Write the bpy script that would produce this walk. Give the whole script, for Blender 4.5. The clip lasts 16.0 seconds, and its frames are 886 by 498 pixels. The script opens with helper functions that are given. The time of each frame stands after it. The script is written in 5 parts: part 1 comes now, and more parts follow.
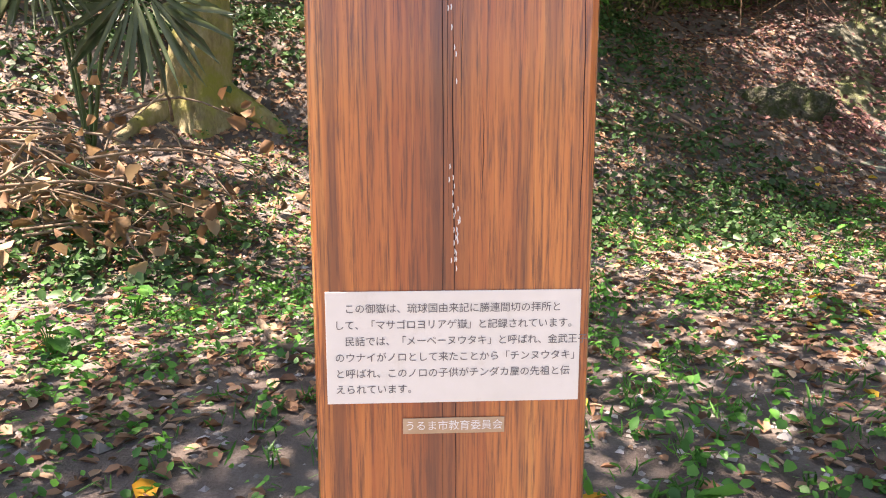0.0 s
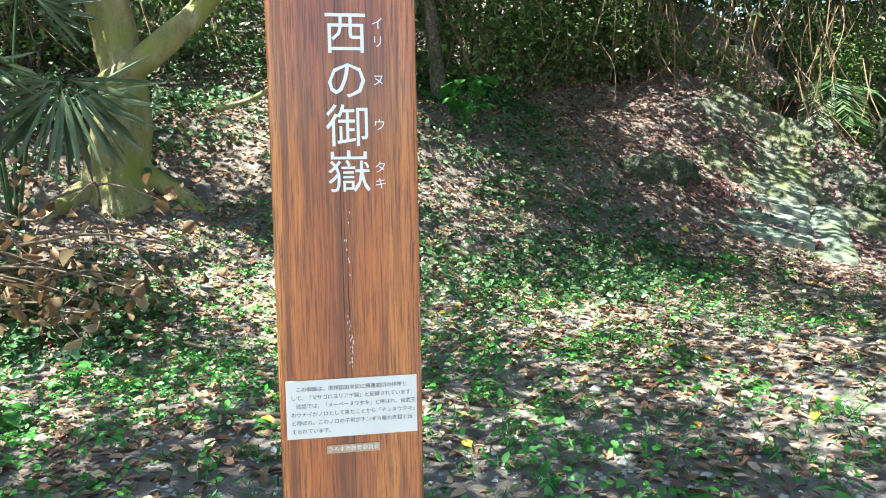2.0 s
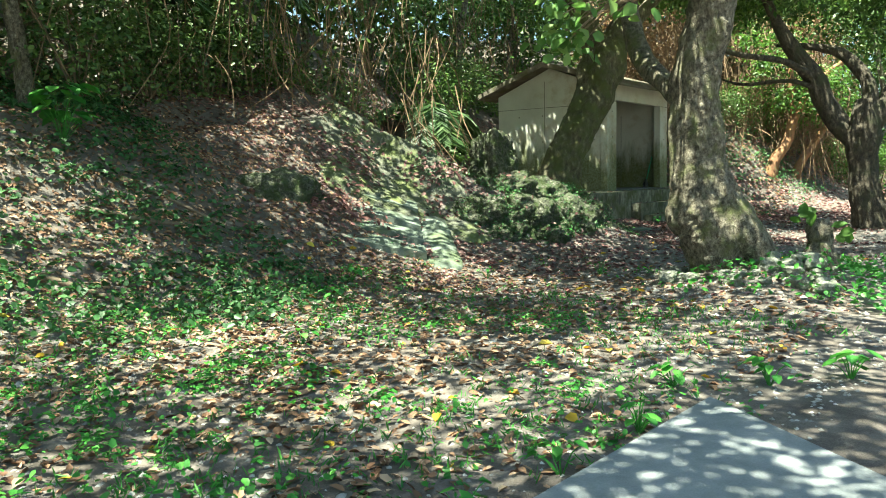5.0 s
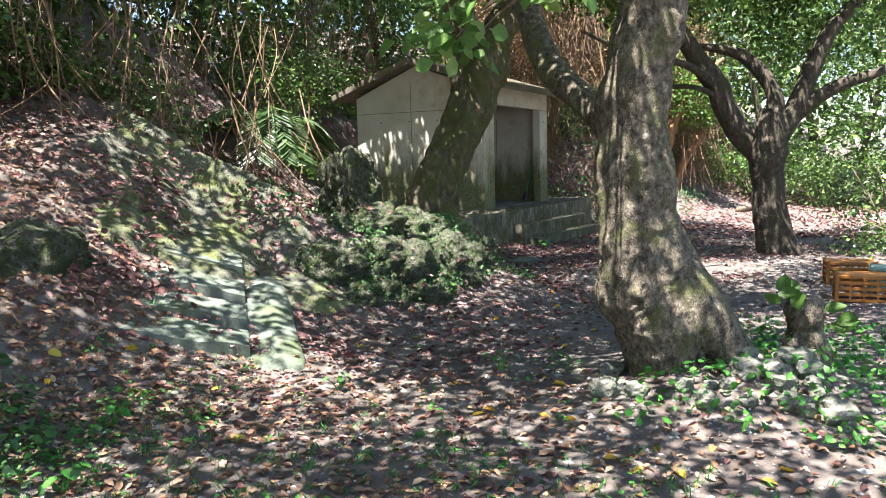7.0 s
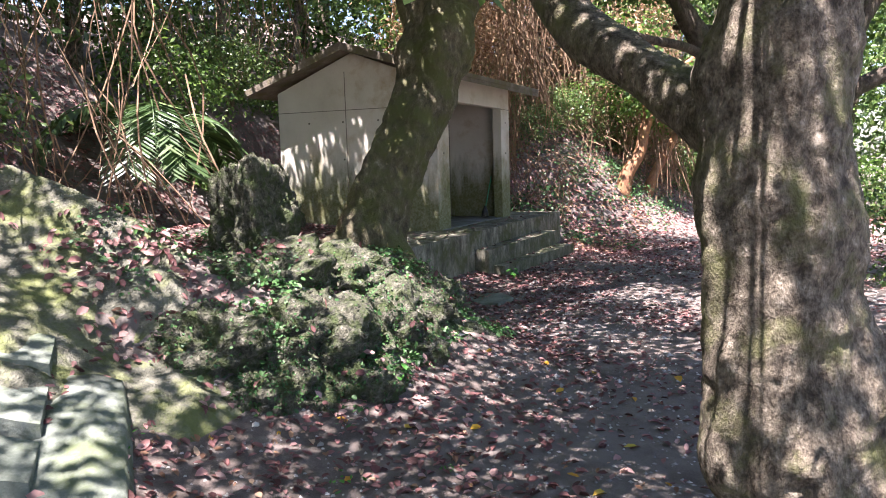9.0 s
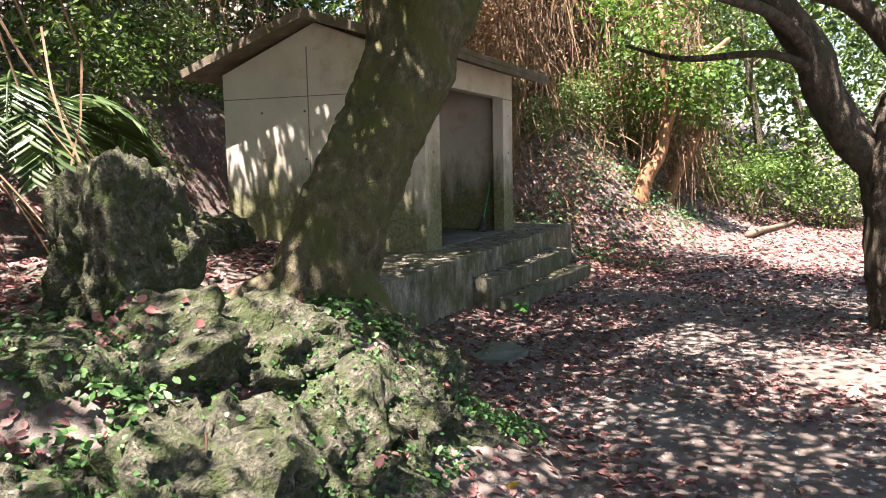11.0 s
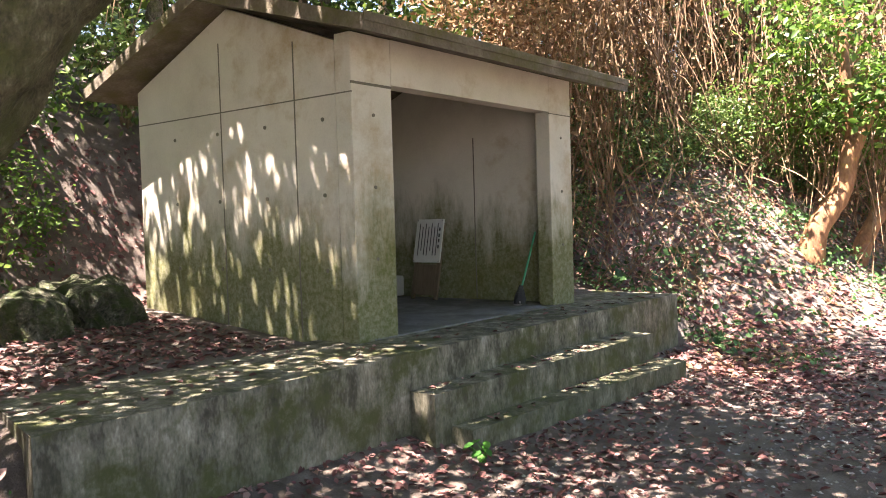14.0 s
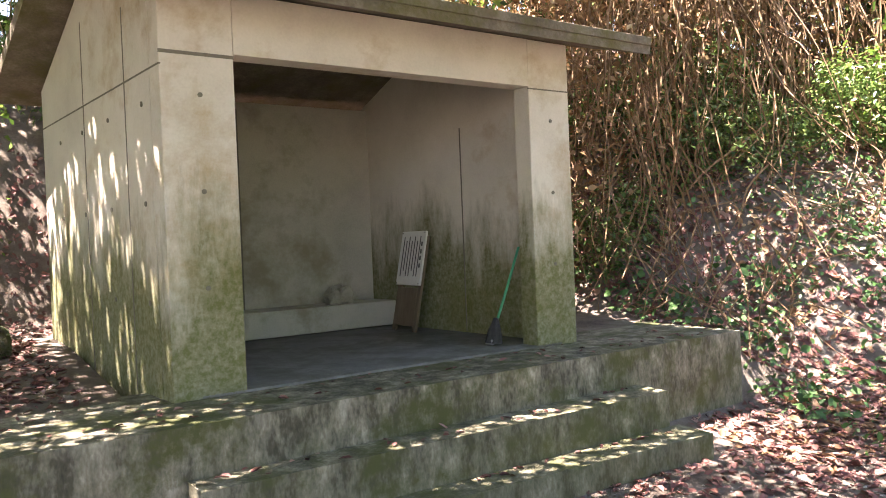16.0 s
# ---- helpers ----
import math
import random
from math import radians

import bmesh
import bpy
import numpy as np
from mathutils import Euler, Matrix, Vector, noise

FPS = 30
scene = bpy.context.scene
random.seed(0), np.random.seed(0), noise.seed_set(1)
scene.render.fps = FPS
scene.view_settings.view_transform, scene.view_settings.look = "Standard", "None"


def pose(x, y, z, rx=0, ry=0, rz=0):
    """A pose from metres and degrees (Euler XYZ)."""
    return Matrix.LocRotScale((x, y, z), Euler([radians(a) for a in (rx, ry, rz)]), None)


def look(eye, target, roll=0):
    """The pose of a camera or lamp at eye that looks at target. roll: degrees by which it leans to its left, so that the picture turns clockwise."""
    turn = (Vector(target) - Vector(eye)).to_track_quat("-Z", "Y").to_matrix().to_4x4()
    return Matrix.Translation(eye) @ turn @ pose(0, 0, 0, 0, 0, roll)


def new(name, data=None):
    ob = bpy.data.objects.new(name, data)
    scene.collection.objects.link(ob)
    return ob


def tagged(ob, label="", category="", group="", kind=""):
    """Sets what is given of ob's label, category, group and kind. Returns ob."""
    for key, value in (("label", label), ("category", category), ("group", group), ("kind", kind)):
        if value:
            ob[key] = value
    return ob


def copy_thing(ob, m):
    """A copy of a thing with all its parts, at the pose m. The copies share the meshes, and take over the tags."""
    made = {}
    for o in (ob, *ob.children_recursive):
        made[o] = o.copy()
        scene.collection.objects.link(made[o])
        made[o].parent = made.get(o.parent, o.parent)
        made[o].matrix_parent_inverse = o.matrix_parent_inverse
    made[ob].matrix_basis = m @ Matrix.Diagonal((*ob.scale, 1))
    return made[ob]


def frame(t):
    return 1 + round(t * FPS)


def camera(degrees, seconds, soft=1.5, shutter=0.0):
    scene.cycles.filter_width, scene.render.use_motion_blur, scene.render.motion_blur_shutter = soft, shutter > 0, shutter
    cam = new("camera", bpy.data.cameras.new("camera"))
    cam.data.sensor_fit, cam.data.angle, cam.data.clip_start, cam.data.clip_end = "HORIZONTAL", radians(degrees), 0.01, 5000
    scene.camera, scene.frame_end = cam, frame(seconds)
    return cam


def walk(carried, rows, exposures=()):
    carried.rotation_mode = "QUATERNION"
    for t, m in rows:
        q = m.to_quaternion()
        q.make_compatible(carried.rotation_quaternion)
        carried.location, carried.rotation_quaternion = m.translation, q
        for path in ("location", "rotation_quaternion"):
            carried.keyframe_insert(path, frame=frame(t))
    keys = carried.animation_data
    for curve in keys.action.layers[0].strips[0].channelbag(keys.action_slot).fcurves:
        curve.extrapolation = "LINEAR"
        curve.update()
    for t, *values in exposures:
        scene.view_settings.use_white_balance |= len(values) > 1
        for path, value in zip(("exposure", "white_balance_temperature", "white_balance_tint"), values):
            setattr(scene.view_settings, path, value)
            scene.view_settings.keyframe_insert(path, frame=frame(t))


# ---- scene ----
cam = camera(60.4, 16.0, soft=1.0)
PATH = [
    (0, (0.127, 0.044, 1.304), (0.673, 1.935, 0.951), 0.0),
    (0.5, (0.098, -0.144, 1.401), (0.632, 1.755, 1.071), -0.5),
    (1, (0.039, -0.337, 1.51), (0.588, 1.562, 1.208), -0.7),
    (1.5, (0.008, -0.446, 1.536), (0.638, 1.435, 1.284), -0.6),
    (2, (-0.015, -0.512, 1.491), (0.755, 1.321, 1.272), -0.8),
    (2.5, (-0.138, -0.511, 1.462), (0.827, 1.229, 1.267), -1.0),
    (3, (-0.276, -0.56, 1.47), (0.867, 1.071, 1.285), -1.0),
    (3.5, (-0.321, -0.619, 1.477), (0.972, 0.895, 1.292), -1.0),
    (4, (-0.341, -0.613, 1.475), (1.05, 0.812, 1.289), -1.1),
    (4.5, (-0.239, -0.539, 1.477), (1.223, 0.812, 1.287), -1.2),
    (5, (0.126, -0.388, 1.487), (1.656, 0.886, 1.295), -1.2),
    (5.2, (0.297, -0.301, 1.481), (1.85, 0.944, 1.286), -1.2),
    (7.3, (2.704, 1.311, 2.073), (4.448, 2.264, 1.846), -1.5),
    (7.5, (2.903, 1.424, 2.106), (4.656, 2.361, 1.88), -1.5),
    (8, (3.463, 1.806, 2.111), (5.237, 2.701, 1.884), -1.6),
    (8.5, (4.142, 2.175, 2.093), (5.939, 3.024, 1.864), -1.5),
    (8.7, (4.418, 2.306, 2.08), (6.213, 3.158, 1.858), -1.7),
    (10.8, (6.848, 3.565, 2.125), (8.661, 4.376, 1.896), -1.1),
    (11, (7.118, 3.628, 2.106), (8.93, 4.444, 1.884), -1.2),
    (11.5, (7.761, 3.725, 2.102), (9.561, 4.574, 1.908), -1.3),
    (12, (8.415, 3.716, 2.09), (10.177, 4.647, 1.92), -1.5),
    (12.5, (9.094, 3.676, 2.034), (10.811, 4.692, 1.889), -1.7),
    (13, (9.813, 3.576, 1.979), (11.473, 4.685, 1.856), -1.6),
    (13.5, (10.563, 3.479, 1.962), (12.152, 4.69, 1.867), -1.7),
    (14, (11.266, 3.267, 1.967), (12.785, 4.567, 1.897), -1.7),
    (14.5, (11.963, 3.186, 1.953), (13.389, 4.587, 1.909), -1.7),
    (15, (12.606, 3.136, 1.934), (13.93, 4.635, 1.897), -1.8),
    (15.5, (13.337, 3.137, 1.933), (14.56, 4.718, 1.901), -2.0),
    (16, (14.006, 3.125, 1.928), (15.149, 4.766, 1.901), -2.3),
]
walk(cam, [(t, look(eye, target, roll)) for t, eye, target, roll in PATH],
     [(0.0, 2.55, 7600, 26), (0.5, 2.6, 5800, 14), (1.0, 2.6, 5600, 6), (2.0, 2.65, 6100, 0), (4.0, 2.65, 6000, 8), (5.2, 2.5, 6700, -14), (7.3, 2.6, 6250, 18), (8.7, 2.75, 6250, 27), (10.8, 2.65, 6900, 24), (12.5, 3.0, 6950, 25), (14.0, 3.35, 7250, 24), (16.0, 3.8, 7400, 25)])

# ---- light ----
GROUND = 0.35
SUN_DIR = Vector((-0.30, 0.10, 0.95)).normalized()      # towards the sun
world = bpy.data.worlds.new("sky")
scene.world = world
world.use_nodes = True
wn = world.node_tree.nodes
sky = wn.new("ShaderNodeTexSky")
sky.sky_type, sky.sun_disc = "NISHITA", False
sky.sun_elevation = math.asin(SUN_DIR.z)
sky.sun_rotation = math.atan2(SUN_DIR.x, SUN_DIR.y)
sky.altitude, sky.air_density, sky.dust_density = 20, 1.0, 1.2
wn["Background"].inputs["Strength"].default_value = 0.06
world.node_tree.links.new(sky.outputs[0], wn["Background"].inputs["Color"])
sun = new("sun", bpy.data.lights.new("sun", "SUN"))
sun.data.energy, sun.data.angle, sun.data.color = 5.0, radians(0.53), (1.0, 0.95, 0.86)
sun.matrix_world = look(SUN_DIR * 40, (0, 0, 0))


# ---- materials ----
def material(name, colours, scale=6.0, rough=0.8, bump=0.3, fine=60.0, metal=0.0, stretch=(1, 1, 1), coat=0.0, stain=None,
             stain_scale=1.2, stain_amount=0.5, island=0.0, translucent=0.0, spec=0.5, bump_dist=0.02):
    """colours: two or three base colours mixed by noise at two scales. stain: a colour in blotches."""
    m = bpy.data.materials.new(name)
    m.use_nodes = True
    nt = m.node_tree
    n, l = nt.nodes, nt.links
    b = n["Principled BSDF"]
    co = n.new("ShaderNodeTexCoord")
    mp = n.new("ShaderNodeMapping")
    mp.inputs["Scale"].default_value = stretch
    l.new(co.outputs["Object"], mp.inputs["Vector"])
    big = n.new("ShaderNodeTexNoise")
    big.inputs["Scale"].default_value, big.inputs["Detail"].default_value, big.inputs["Roughness"].default_value = scale, 8, 0.65
    small = n.new("ShaderNodeTexNoise")
    small.inputs["Scale"].default_value, small.inputs["Detail"].default_value = fine, 4
    for t in (big, small):
        l.new(mp.outputs[0], t.inputs["Vector"])
    add = n.new("ShaderNodeMath")
    add.operation = "MULTIPLY_ADD"
    add.inputs[1].default_value = 0.35
    l.new(small.outputs["Fac"], add.inputs[0])
    l.new(big.outputs["Fac"], add.inputs[2])
    fac = add.outputs[0]
    if island:
        geo = n.new("ShaderNodeNewGeometry")
        mi = n.new("ShaderNodeMix")
        mi.inputs["Factor"].default_value = island
        l.new(fac, mi.inputs["A"])
        sh = n.new("ShaderNodeMath")
        sh.operation = "MULTIPLY_ADD"
        sh.inputs[1].default_value, sh.inputs[2].default_value = 0.8, 0.27
        l.new(geo.outputs["Random Per Island"], sh.inputs[0])
        l.new(sh.outputs[0], mi.inputs["B"])
        fac = mi.outputs["Result"]
    ramp = n.new("ShaderNodeValToRGB")
    el = ramp.color_ramp.elements
    while len(el) < len(colours):
        el.new(0.5)
    for i, c in enumerate(colours):
        el[i].position = 0.38 + 0.58 * i / max(1, len(colours) - 1) if not island else 0.3 + 0.75 * i / max(1, len(colours) - 1)
        el[i].color = (*c, 1)
    l.new(fac, ramp.inputs["Fac"])
    colour = ramp.outputs["Color"]
    if stain:
        st = n.new("ShaderNodeTexNoise")
        st.inputs["Scale"].default_value, st.inputs["Detail"].default_value, st.inputs["Roughness"].default_value = stain_scale, 7, 0.7
        l.new(co.outputs["Object"], st.inputs["Vector"])
        sr = n.new("ShaderNodeMapRange")
        sr.inputs["From Min"].default_value, sr.inputs["From Max"].default_value = 0.62 - 0.3 * stain_amount, 0.78 - 0.3 * stain_amount
        l.new(st.outputs["Fac"], sr.inputs["Value"])
        mx = n.new("ShaderNodeMix")
        mx.data_type = "RGBA"
        mx.inputs["B"].default_value = (*stain, 1)
        l.new(sr.outputs["Result"], mx.inputs["Factor"])
        l.new(colour, mx.inputs["A"])
        colour = mx.outputs["Result"]
    l.new(colour, b.inputs["Base Color"])
    b.inputs["Roughness"].default_value, b.inputs["Metallic"].default_value = rough, metal
    b.inputs["Coat Weight"].default_value, b.inputs["Coat Roughness"].default_value = coat, 0.12
    b.inputs["Specular IOR Level"].default_value = spec
    if bump:
        bp = n.new("ShaderNodeBump")
        bp.inputs["Strength"].default_value, bp.inputs["Distance"].default_value = bump, bump_dist
        l.new(add.outputs[0], bp.inputs["Height"])
        l.new(bp.outputs["Normal"], b.inputs["Normal"])
    if translucent:
        tr = n.new("ShaderNodeBsdfTranslucent")
        ms = n.new("ShaderNodeMixShader")
        ms.inputs["Fac"].default_value = translucent
        l.new(colour, tr.inputs["Color"])
        l.new(b.outputs[0], ms.inputs[1])
        l.new(tr.outputs[0], ms.inputs[2])
        l.new(ms.outputs[0], n["Material Output"].inputs["Surface"])
    return m


M_SOIL = material("soil", [(0.045, 0.035, 0.03), (0.125, 0.1, 0.086), (0.24, 0.21, 0.19)], 5.0, 0.95, 0.9, 110, stain=(0.15, 0.132, 0.12), stain_scale=0.7, stain_amount=0.4)
M_CONCRETE = material("weathered_concrete", [(0.3, 0.285, 0.24), (0.41, 0.39, 0.335), (0.5, 0.475, 0.415)], 1.8, 0.85, 0.25, 70, stain=(0.3, 0.25, 0.16), stain_scale=1.6, stain_amount=0.3)


def algae(m, colour, top, spread, amount=1.0, streak=0.3):
    """Green algae growing up from the damp foot of a wall, with a ragged edge in upright streaks."""
    nt = m.node_tree
    n, l = nt.nodes, nt.links
    b = n["Principled BSDF"]
    old = b.inputs["Base Color"].links[0].from_socket
    co = n.new("ShaderNodeTexCoord")
    mp = n.new("ShaderNodeMapping")
    mp.inputs["Scale"].default_value = (1, 1, streak)
    tx = n.new("ShaderNodeTexNoise")
    tx.inputs["Scale"].default_value, tx.inputs["Detail"].default_value, tx.inputs["Roughness"].default_value = 2.6, 9, 0.7
    sep = n.new("ShaderNodeSeparateXYZ")
    l.new(co.outputs["Object"], mp.inputs["Vector"])
    l.new(mp.outputs[0], tx.inputs["Vector"])
    l.new(co.outputs["Object"], sep.inputs[0])
    h = n.new("ShaderNodeMath")
    h.operation = "MULTIPLY_ADD"
    h.inputs[1].default_value = -2.2 * spread
    l.new(tx.outputs["Fac"], h.inputs[0])
    l.new(sep.outputs["Z"], h.inputs[2])
    r = n.new("ShaderNodeMapRange")
    r.inputs["From Min"].default_value, r.inputs["From Max"].default_value = top - 1.1 * spread - 0.25, top - 1.1 * spread + 0.3
    r.inputs["To Min"].default_value, r.inputs["To Max"].default_value = amount, 0.0
    l.new(h.outputs[0], r.inputs["Value"])
    fine = n.new("ShaderNodeTexNoise")
    fine.inputs["Scale"].default_value, fine.inputs["Detail"].default_value, fine.inputs["Roughness"].default_value = 24, 6, 0.75
    l.new(co.outputs["Object"], fine.inputs["Vector"])
    patch = n.new("ShaderNodeMapRange")
    patch.inputs["From Min"].default_value, patch.inputs["From Max"].default_value, patch.inputs["To Min"].default_value = 0.33, 0.6, 0.68
    l.new(fine.outputs["Fac"], patch.inputs["Value"])
    cover = n.new("ShaderNodeMath")
    cover.operation = "MULTIPLY"
    l.new(r.outputs["Result"], cover.inputs[0])
    l.new(patch.outputs["Result"], cover.inputs[1])
    mx = n.new("ShaderNodeMix")
    mx.data_type = "RGBA"
    mx.inputs["B"].default_value = (*colour, 1)
    l.new(cover.outputs[0], mx.inputs["Factor"])
    l.new(old, mx.inputs["A"])
    l.new(mx.outputs["Result"], b.inputs["Base Color"])
    return m


M_WALL = algae(material("hut_concrete", [(0.52, 0.49, 0.42), (0.63, 0.6, 0.52), (0.71, 0.68, 0.6)], 1.5, 0.85, 0.2, 70, stain=(0.42, 0.33, 0.2), stain_scale=1.1, stain_amount=0.3), (0.105, 0.118, 0.026), 0.85, 0.95, 0.95)
# Back wall and ledge: no algae, and a darker tone than the outer walls.
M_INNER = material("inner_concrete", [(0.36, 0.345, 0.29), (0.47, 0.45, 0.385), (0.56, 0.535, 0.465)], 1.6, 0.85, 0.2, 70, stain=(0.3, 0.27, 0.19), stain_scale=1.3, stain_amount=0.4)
# Floor slab: darker and greyer than the walls.
M_FLOOR = material("dark_floor_concrete", [(0.1, 0.1, 0.1), (0.19, 0.19, 0.185), (0.3, 0.3, 0.29)], 2.2, 0.8, 0.3, 60, stain=(0.12, 0.115, 0.1), stain_scale=1.8, stain_amount=0.6)
M_PLATFORM = algae(material("platform_concrete", [(0.022, 0.02, 0.015), (0.085, 0.08, 0.06), (0.25, 0.235, 0.185), (0.5, 0.475, 0.4)], 8.0, 0.9, 0.5, 60, stretch=(1, 1, 0.45), stain=(0.075, 0.085, 0.03), stain_scale=3.4, stain_amount=0.5), (0.09, 0.1, 0.04), 0.4, 0.6, 0.45)
M_ROOF = material("stained_roof_concrete", [(0.07, 0.06, 0.045), (0.16, 0.135, 0.105), (0.27, 0.24, 0.2)], 4, 0.95, 0.6, 50, stain=(0.12, 0.11, 0.05), stain_scale=3, stain_amount=0.5)
M_BARK = material("bark", [(0.012, 0.009, 0.006), (0.06, 0.047, 0.032), (0.2, 0.17, 0.125), (0.46, 0.41, 0.33)], 24.0, 0.9, 1.0, 110, stretch=(1, 1, 0.7), stain=(0.12, 0.125, 0.045), stain_scale=3.5, stain_amount=0.4, bump_dist=0.035)
M_BARK_MOSS = material("mossy_bark", [(0.014, 0.011, 0.006), (0.055, 0.046, 0.025), (0.13, 0.115, 0.068), (0.3, 0.27, 0.19)], 15.0, 0.9, 0.9, 110, stretch=(1, 1, 0.6), stain=(0.075, 0.082, 0.022), stain_scale=2.8, stain_amount=0.6, bump_dist=0.03)
# Bark colour lowered so the forked tree stands as a backlit silhouette.
M_BARK_SILHOUETTE = material("silhouette_bark", [(0.008, 0.006, 0.004), (0.035, 0.026, 0.018), (0.09, 0.072, 0.052), (0.19, 0.16, 0.125)], 18.0, 0.9, 1.0, 90, stretch=(1, 1, 0.55), stain=(0.05, 0.05, 0.025), stain_scale=3.0, stain_amount=0.4, bump_dist=0.03)
M_CORAL = material("coral_rock", [(0.012, 0.012, 0.009), (0.055, 0.058, 0.038), (0.19, 0.185, 0.135), (0.5, 0.48, 0.4)], 19, 0.95, 1.0, 60, stain=(0.07, 0.1, 0.03), stain_scale=8.0, stain_amount=0.6, bump_dist=0.12)


# ---- builders ----
def mesh_object(name, verts, faces, mat, parent=None, smooth=False, label=""):
    me = bpy.data.meshes.new(name)
    me.from_pydata([tuple(v) for v in verts], [], [tuple(f) for f in faces])
    me.materials.append(mat)
    if smooth:
        me.polygons.foreach_set("use_smooth", [True] * len(me.polygons))
    me.update()
    ob = new(name, me)
    ob.parent = parent
    if label:
        tagged(ob, label)
    return ob


def part(name, bm, mat, parent, label="", smooth=False):
    me = bpy.data.meshes.new(name)
    bm.normal_update()
    bm.to_mesh(me)
    bm.free()
    me.materials.append(mat)
    if smooth:
        me.polygons.foreach_set("use_smooth", [True] * len(me.polygons))
    ob = new(name, me)
    ob.parent = parent
    if label:
        tagged(ob, label)
    return ob


def thing(name, at, label, category, group="", kind=""):
    ob = new(name)
    ob.location = at
    ob.empty_display_size = 0.1
    tagged(ob, label, category, group, kind)
    bpy.context.view_layer.update()
    return ob


def box(bm, x0, y0, z0, x1, y1, z1, bevel=0.0, rough=0.0):
    """Adds a box with rounded edges to bm."""
    tmp = bmesh.new()
    bmesh.ops.create_cube(tmp, size=1.0, matrix=Matrix.LocRotScale(((x0 + x1) / 2, (y0 + y1) / 2, (z0 + z1) / 2), None, (x1 - x0, y1 - y0, z1 - z0)))
    if bevel:
        bmesh.ops.bevel(tmp, geom=tmp.edges[:], offset=bevel, segments=2, profile=0.5, affect="EDGES")
    me = bpy.data.meshes.new("tmp")
    tmp.to_mesh(me)
    tmp.free()
    bm.from_mesh(me)
    bpy.data.meshes.remove(me)
    return bm


def a_box(*size, bevel=0.0):
    return box(bmesh.new(), *size, bevel=bevel)


def prism(bm, outline, z0, z1, bevel=0.0):
    """An upright prism over a plan outline, counter-clockwise."""
    tmp = bmesh.new()
    lo = [tmp.verts.new((x, y, z0)) for x, y in outline]
    hi = [tmp.verts.new((x, y, z1)) for x, y in outline]
    k = len(outline)
    tmp.faces.new(hi)
    tmp.faces.new(lo[::-1])
    for i in range(k):
        tmp.faces.new((lo[i], lo[(i + 1) % k], hi[(i + 1) % k], hi[i]))
    if bevel:
        bmesh.ops.bevel(tmp, geom=[e for e in tmp.edges if e.verts[0].co.z == z1 or e.verts[1].co.z == z1], offset=bevel, segments=2, profile=0.5, affect="EDGES")
    me = bpy.data.meshes.new("tmp")
    tmp.to_mesh(me)
    tmp.free()
    bm.from_mesh(me)
    bpy.data.meshes.remove(me)
    return bm


def smooth_line(points, steps=5):
    """A Catmull-Rom line of (x, y, z, radius) through the points."""
    p = [np.array(q, float) for q in points]
    p = [2 * p[0] - p[1], *p, 2 * p[-1] - p[-2]]
    out = []
    for i in range(1, len(p) - 2):
        for s in range(steps):
            t = s / steps
            out.append(0.5 * (2 * p[i] + (p[i + 1] - p[i - 1]) * t + (2 * p[i - 1] - 5 * p[i] + 4 * p[i + 1] - p[i + 2]) * t * t
                              + (3 * p[i] - p[i - 1] - 3 * p[i + 1] + p[i + 2]) * t ** 3))
    out.append(p[-2])
    return out


def tube(verts, faces, points, sides=10, steps=5, lump=0.0, lump_scale=3.0, ridges=0.0, seed=0.0):
    """Adds a tapered, lumpy tube along the points to verts and faces."""
    line = smooth_line(points, steps)
    base = len(verts)
    n = len(line)
    up = Vector((0.31, 0.2, 0.93))
    for i, q in enumerate(line):
        c = Vector(q[:3])
        d = Vector(line[min(i + 1, n - 1)][:3]) - Vector(line[max(i - 1, 0)][:3])
        d = d.normalized() if d.length > 1e-6 else Vector((0, 0, 1))
        if abs(d.z) > 0.9:
            u = d.cross(Vector((0, 1, 0))).normalized()
        else:
            u = d.cross(Vector((0, 0, 1))).normalized()
        if i and u.dot(last) < 0:
            u = -u
        if i:
            u = (last - d * last.dot(d)).normalized()
        last = u
        v = d.cross(u)
        for k in range(sides):
            a = 2 * math.pi * k / sides
            o = u * math.cos(a) + v * math.sin(a)
            r = q[3]
            if lump:
                r *= 1 + lump * (noise.noise((c + o * r) * lump_scale + Vector((seed, 0, 0))) + 0.5 * noise.noise((c + o * r) * lump_scale * 2.7 + Vector((0, seed, 0))) + 0.28 * noise.noise((c + o * r) * lump_scale * 7.5))
            if ridges:
                r *= 1 + ridges * math.sin(5 * a + 1.3 * q[2] + seed) * (0.6 + 0.4 * math.sin(2 * a + seed))
            verts.append(c + o * r)
    for i in range(n - 1):
        for k in range(sides):
            a, b2 = base + i * sides + k, base + i * sides + (k + 1) % sides
            faces.append((a, b2, b2 + sides, a + sides))
    faces.append(tuple(range(base, base + sides))[::-1])
    faces.append(tuple(range(base + (n - 1) * sides, base + n * sides)))


def interp(x, pairs):
    return float(np.interp(x, [p[0] for p in pairs], [p[1] for p in pairs]))


TOE = [(-30, 3.0), (-6, 4.3), (-1, 4.9), (2, 5.1), (4.5, 5.35), (6.5, 5.5), (8.2, 5.5), (9.4, 5.15), (10.8, 5.05), (11.6, 5.8), (12.4, 6.9), (14, 7.0),
       (19.5, 7.2), (20.4, 6.9), (21.3, 5.9), (23, 5.0), (26, 4.6), (30, 3.4), (45, 0.0)]
SLOPE = [(-30, 0.6), (3, 0.72), (8, 0.72), (9.3, 1.05), (11, 1.05), (12.4, 0.75), (19, 0.7), (22, 0.9), (30, 0.9)]


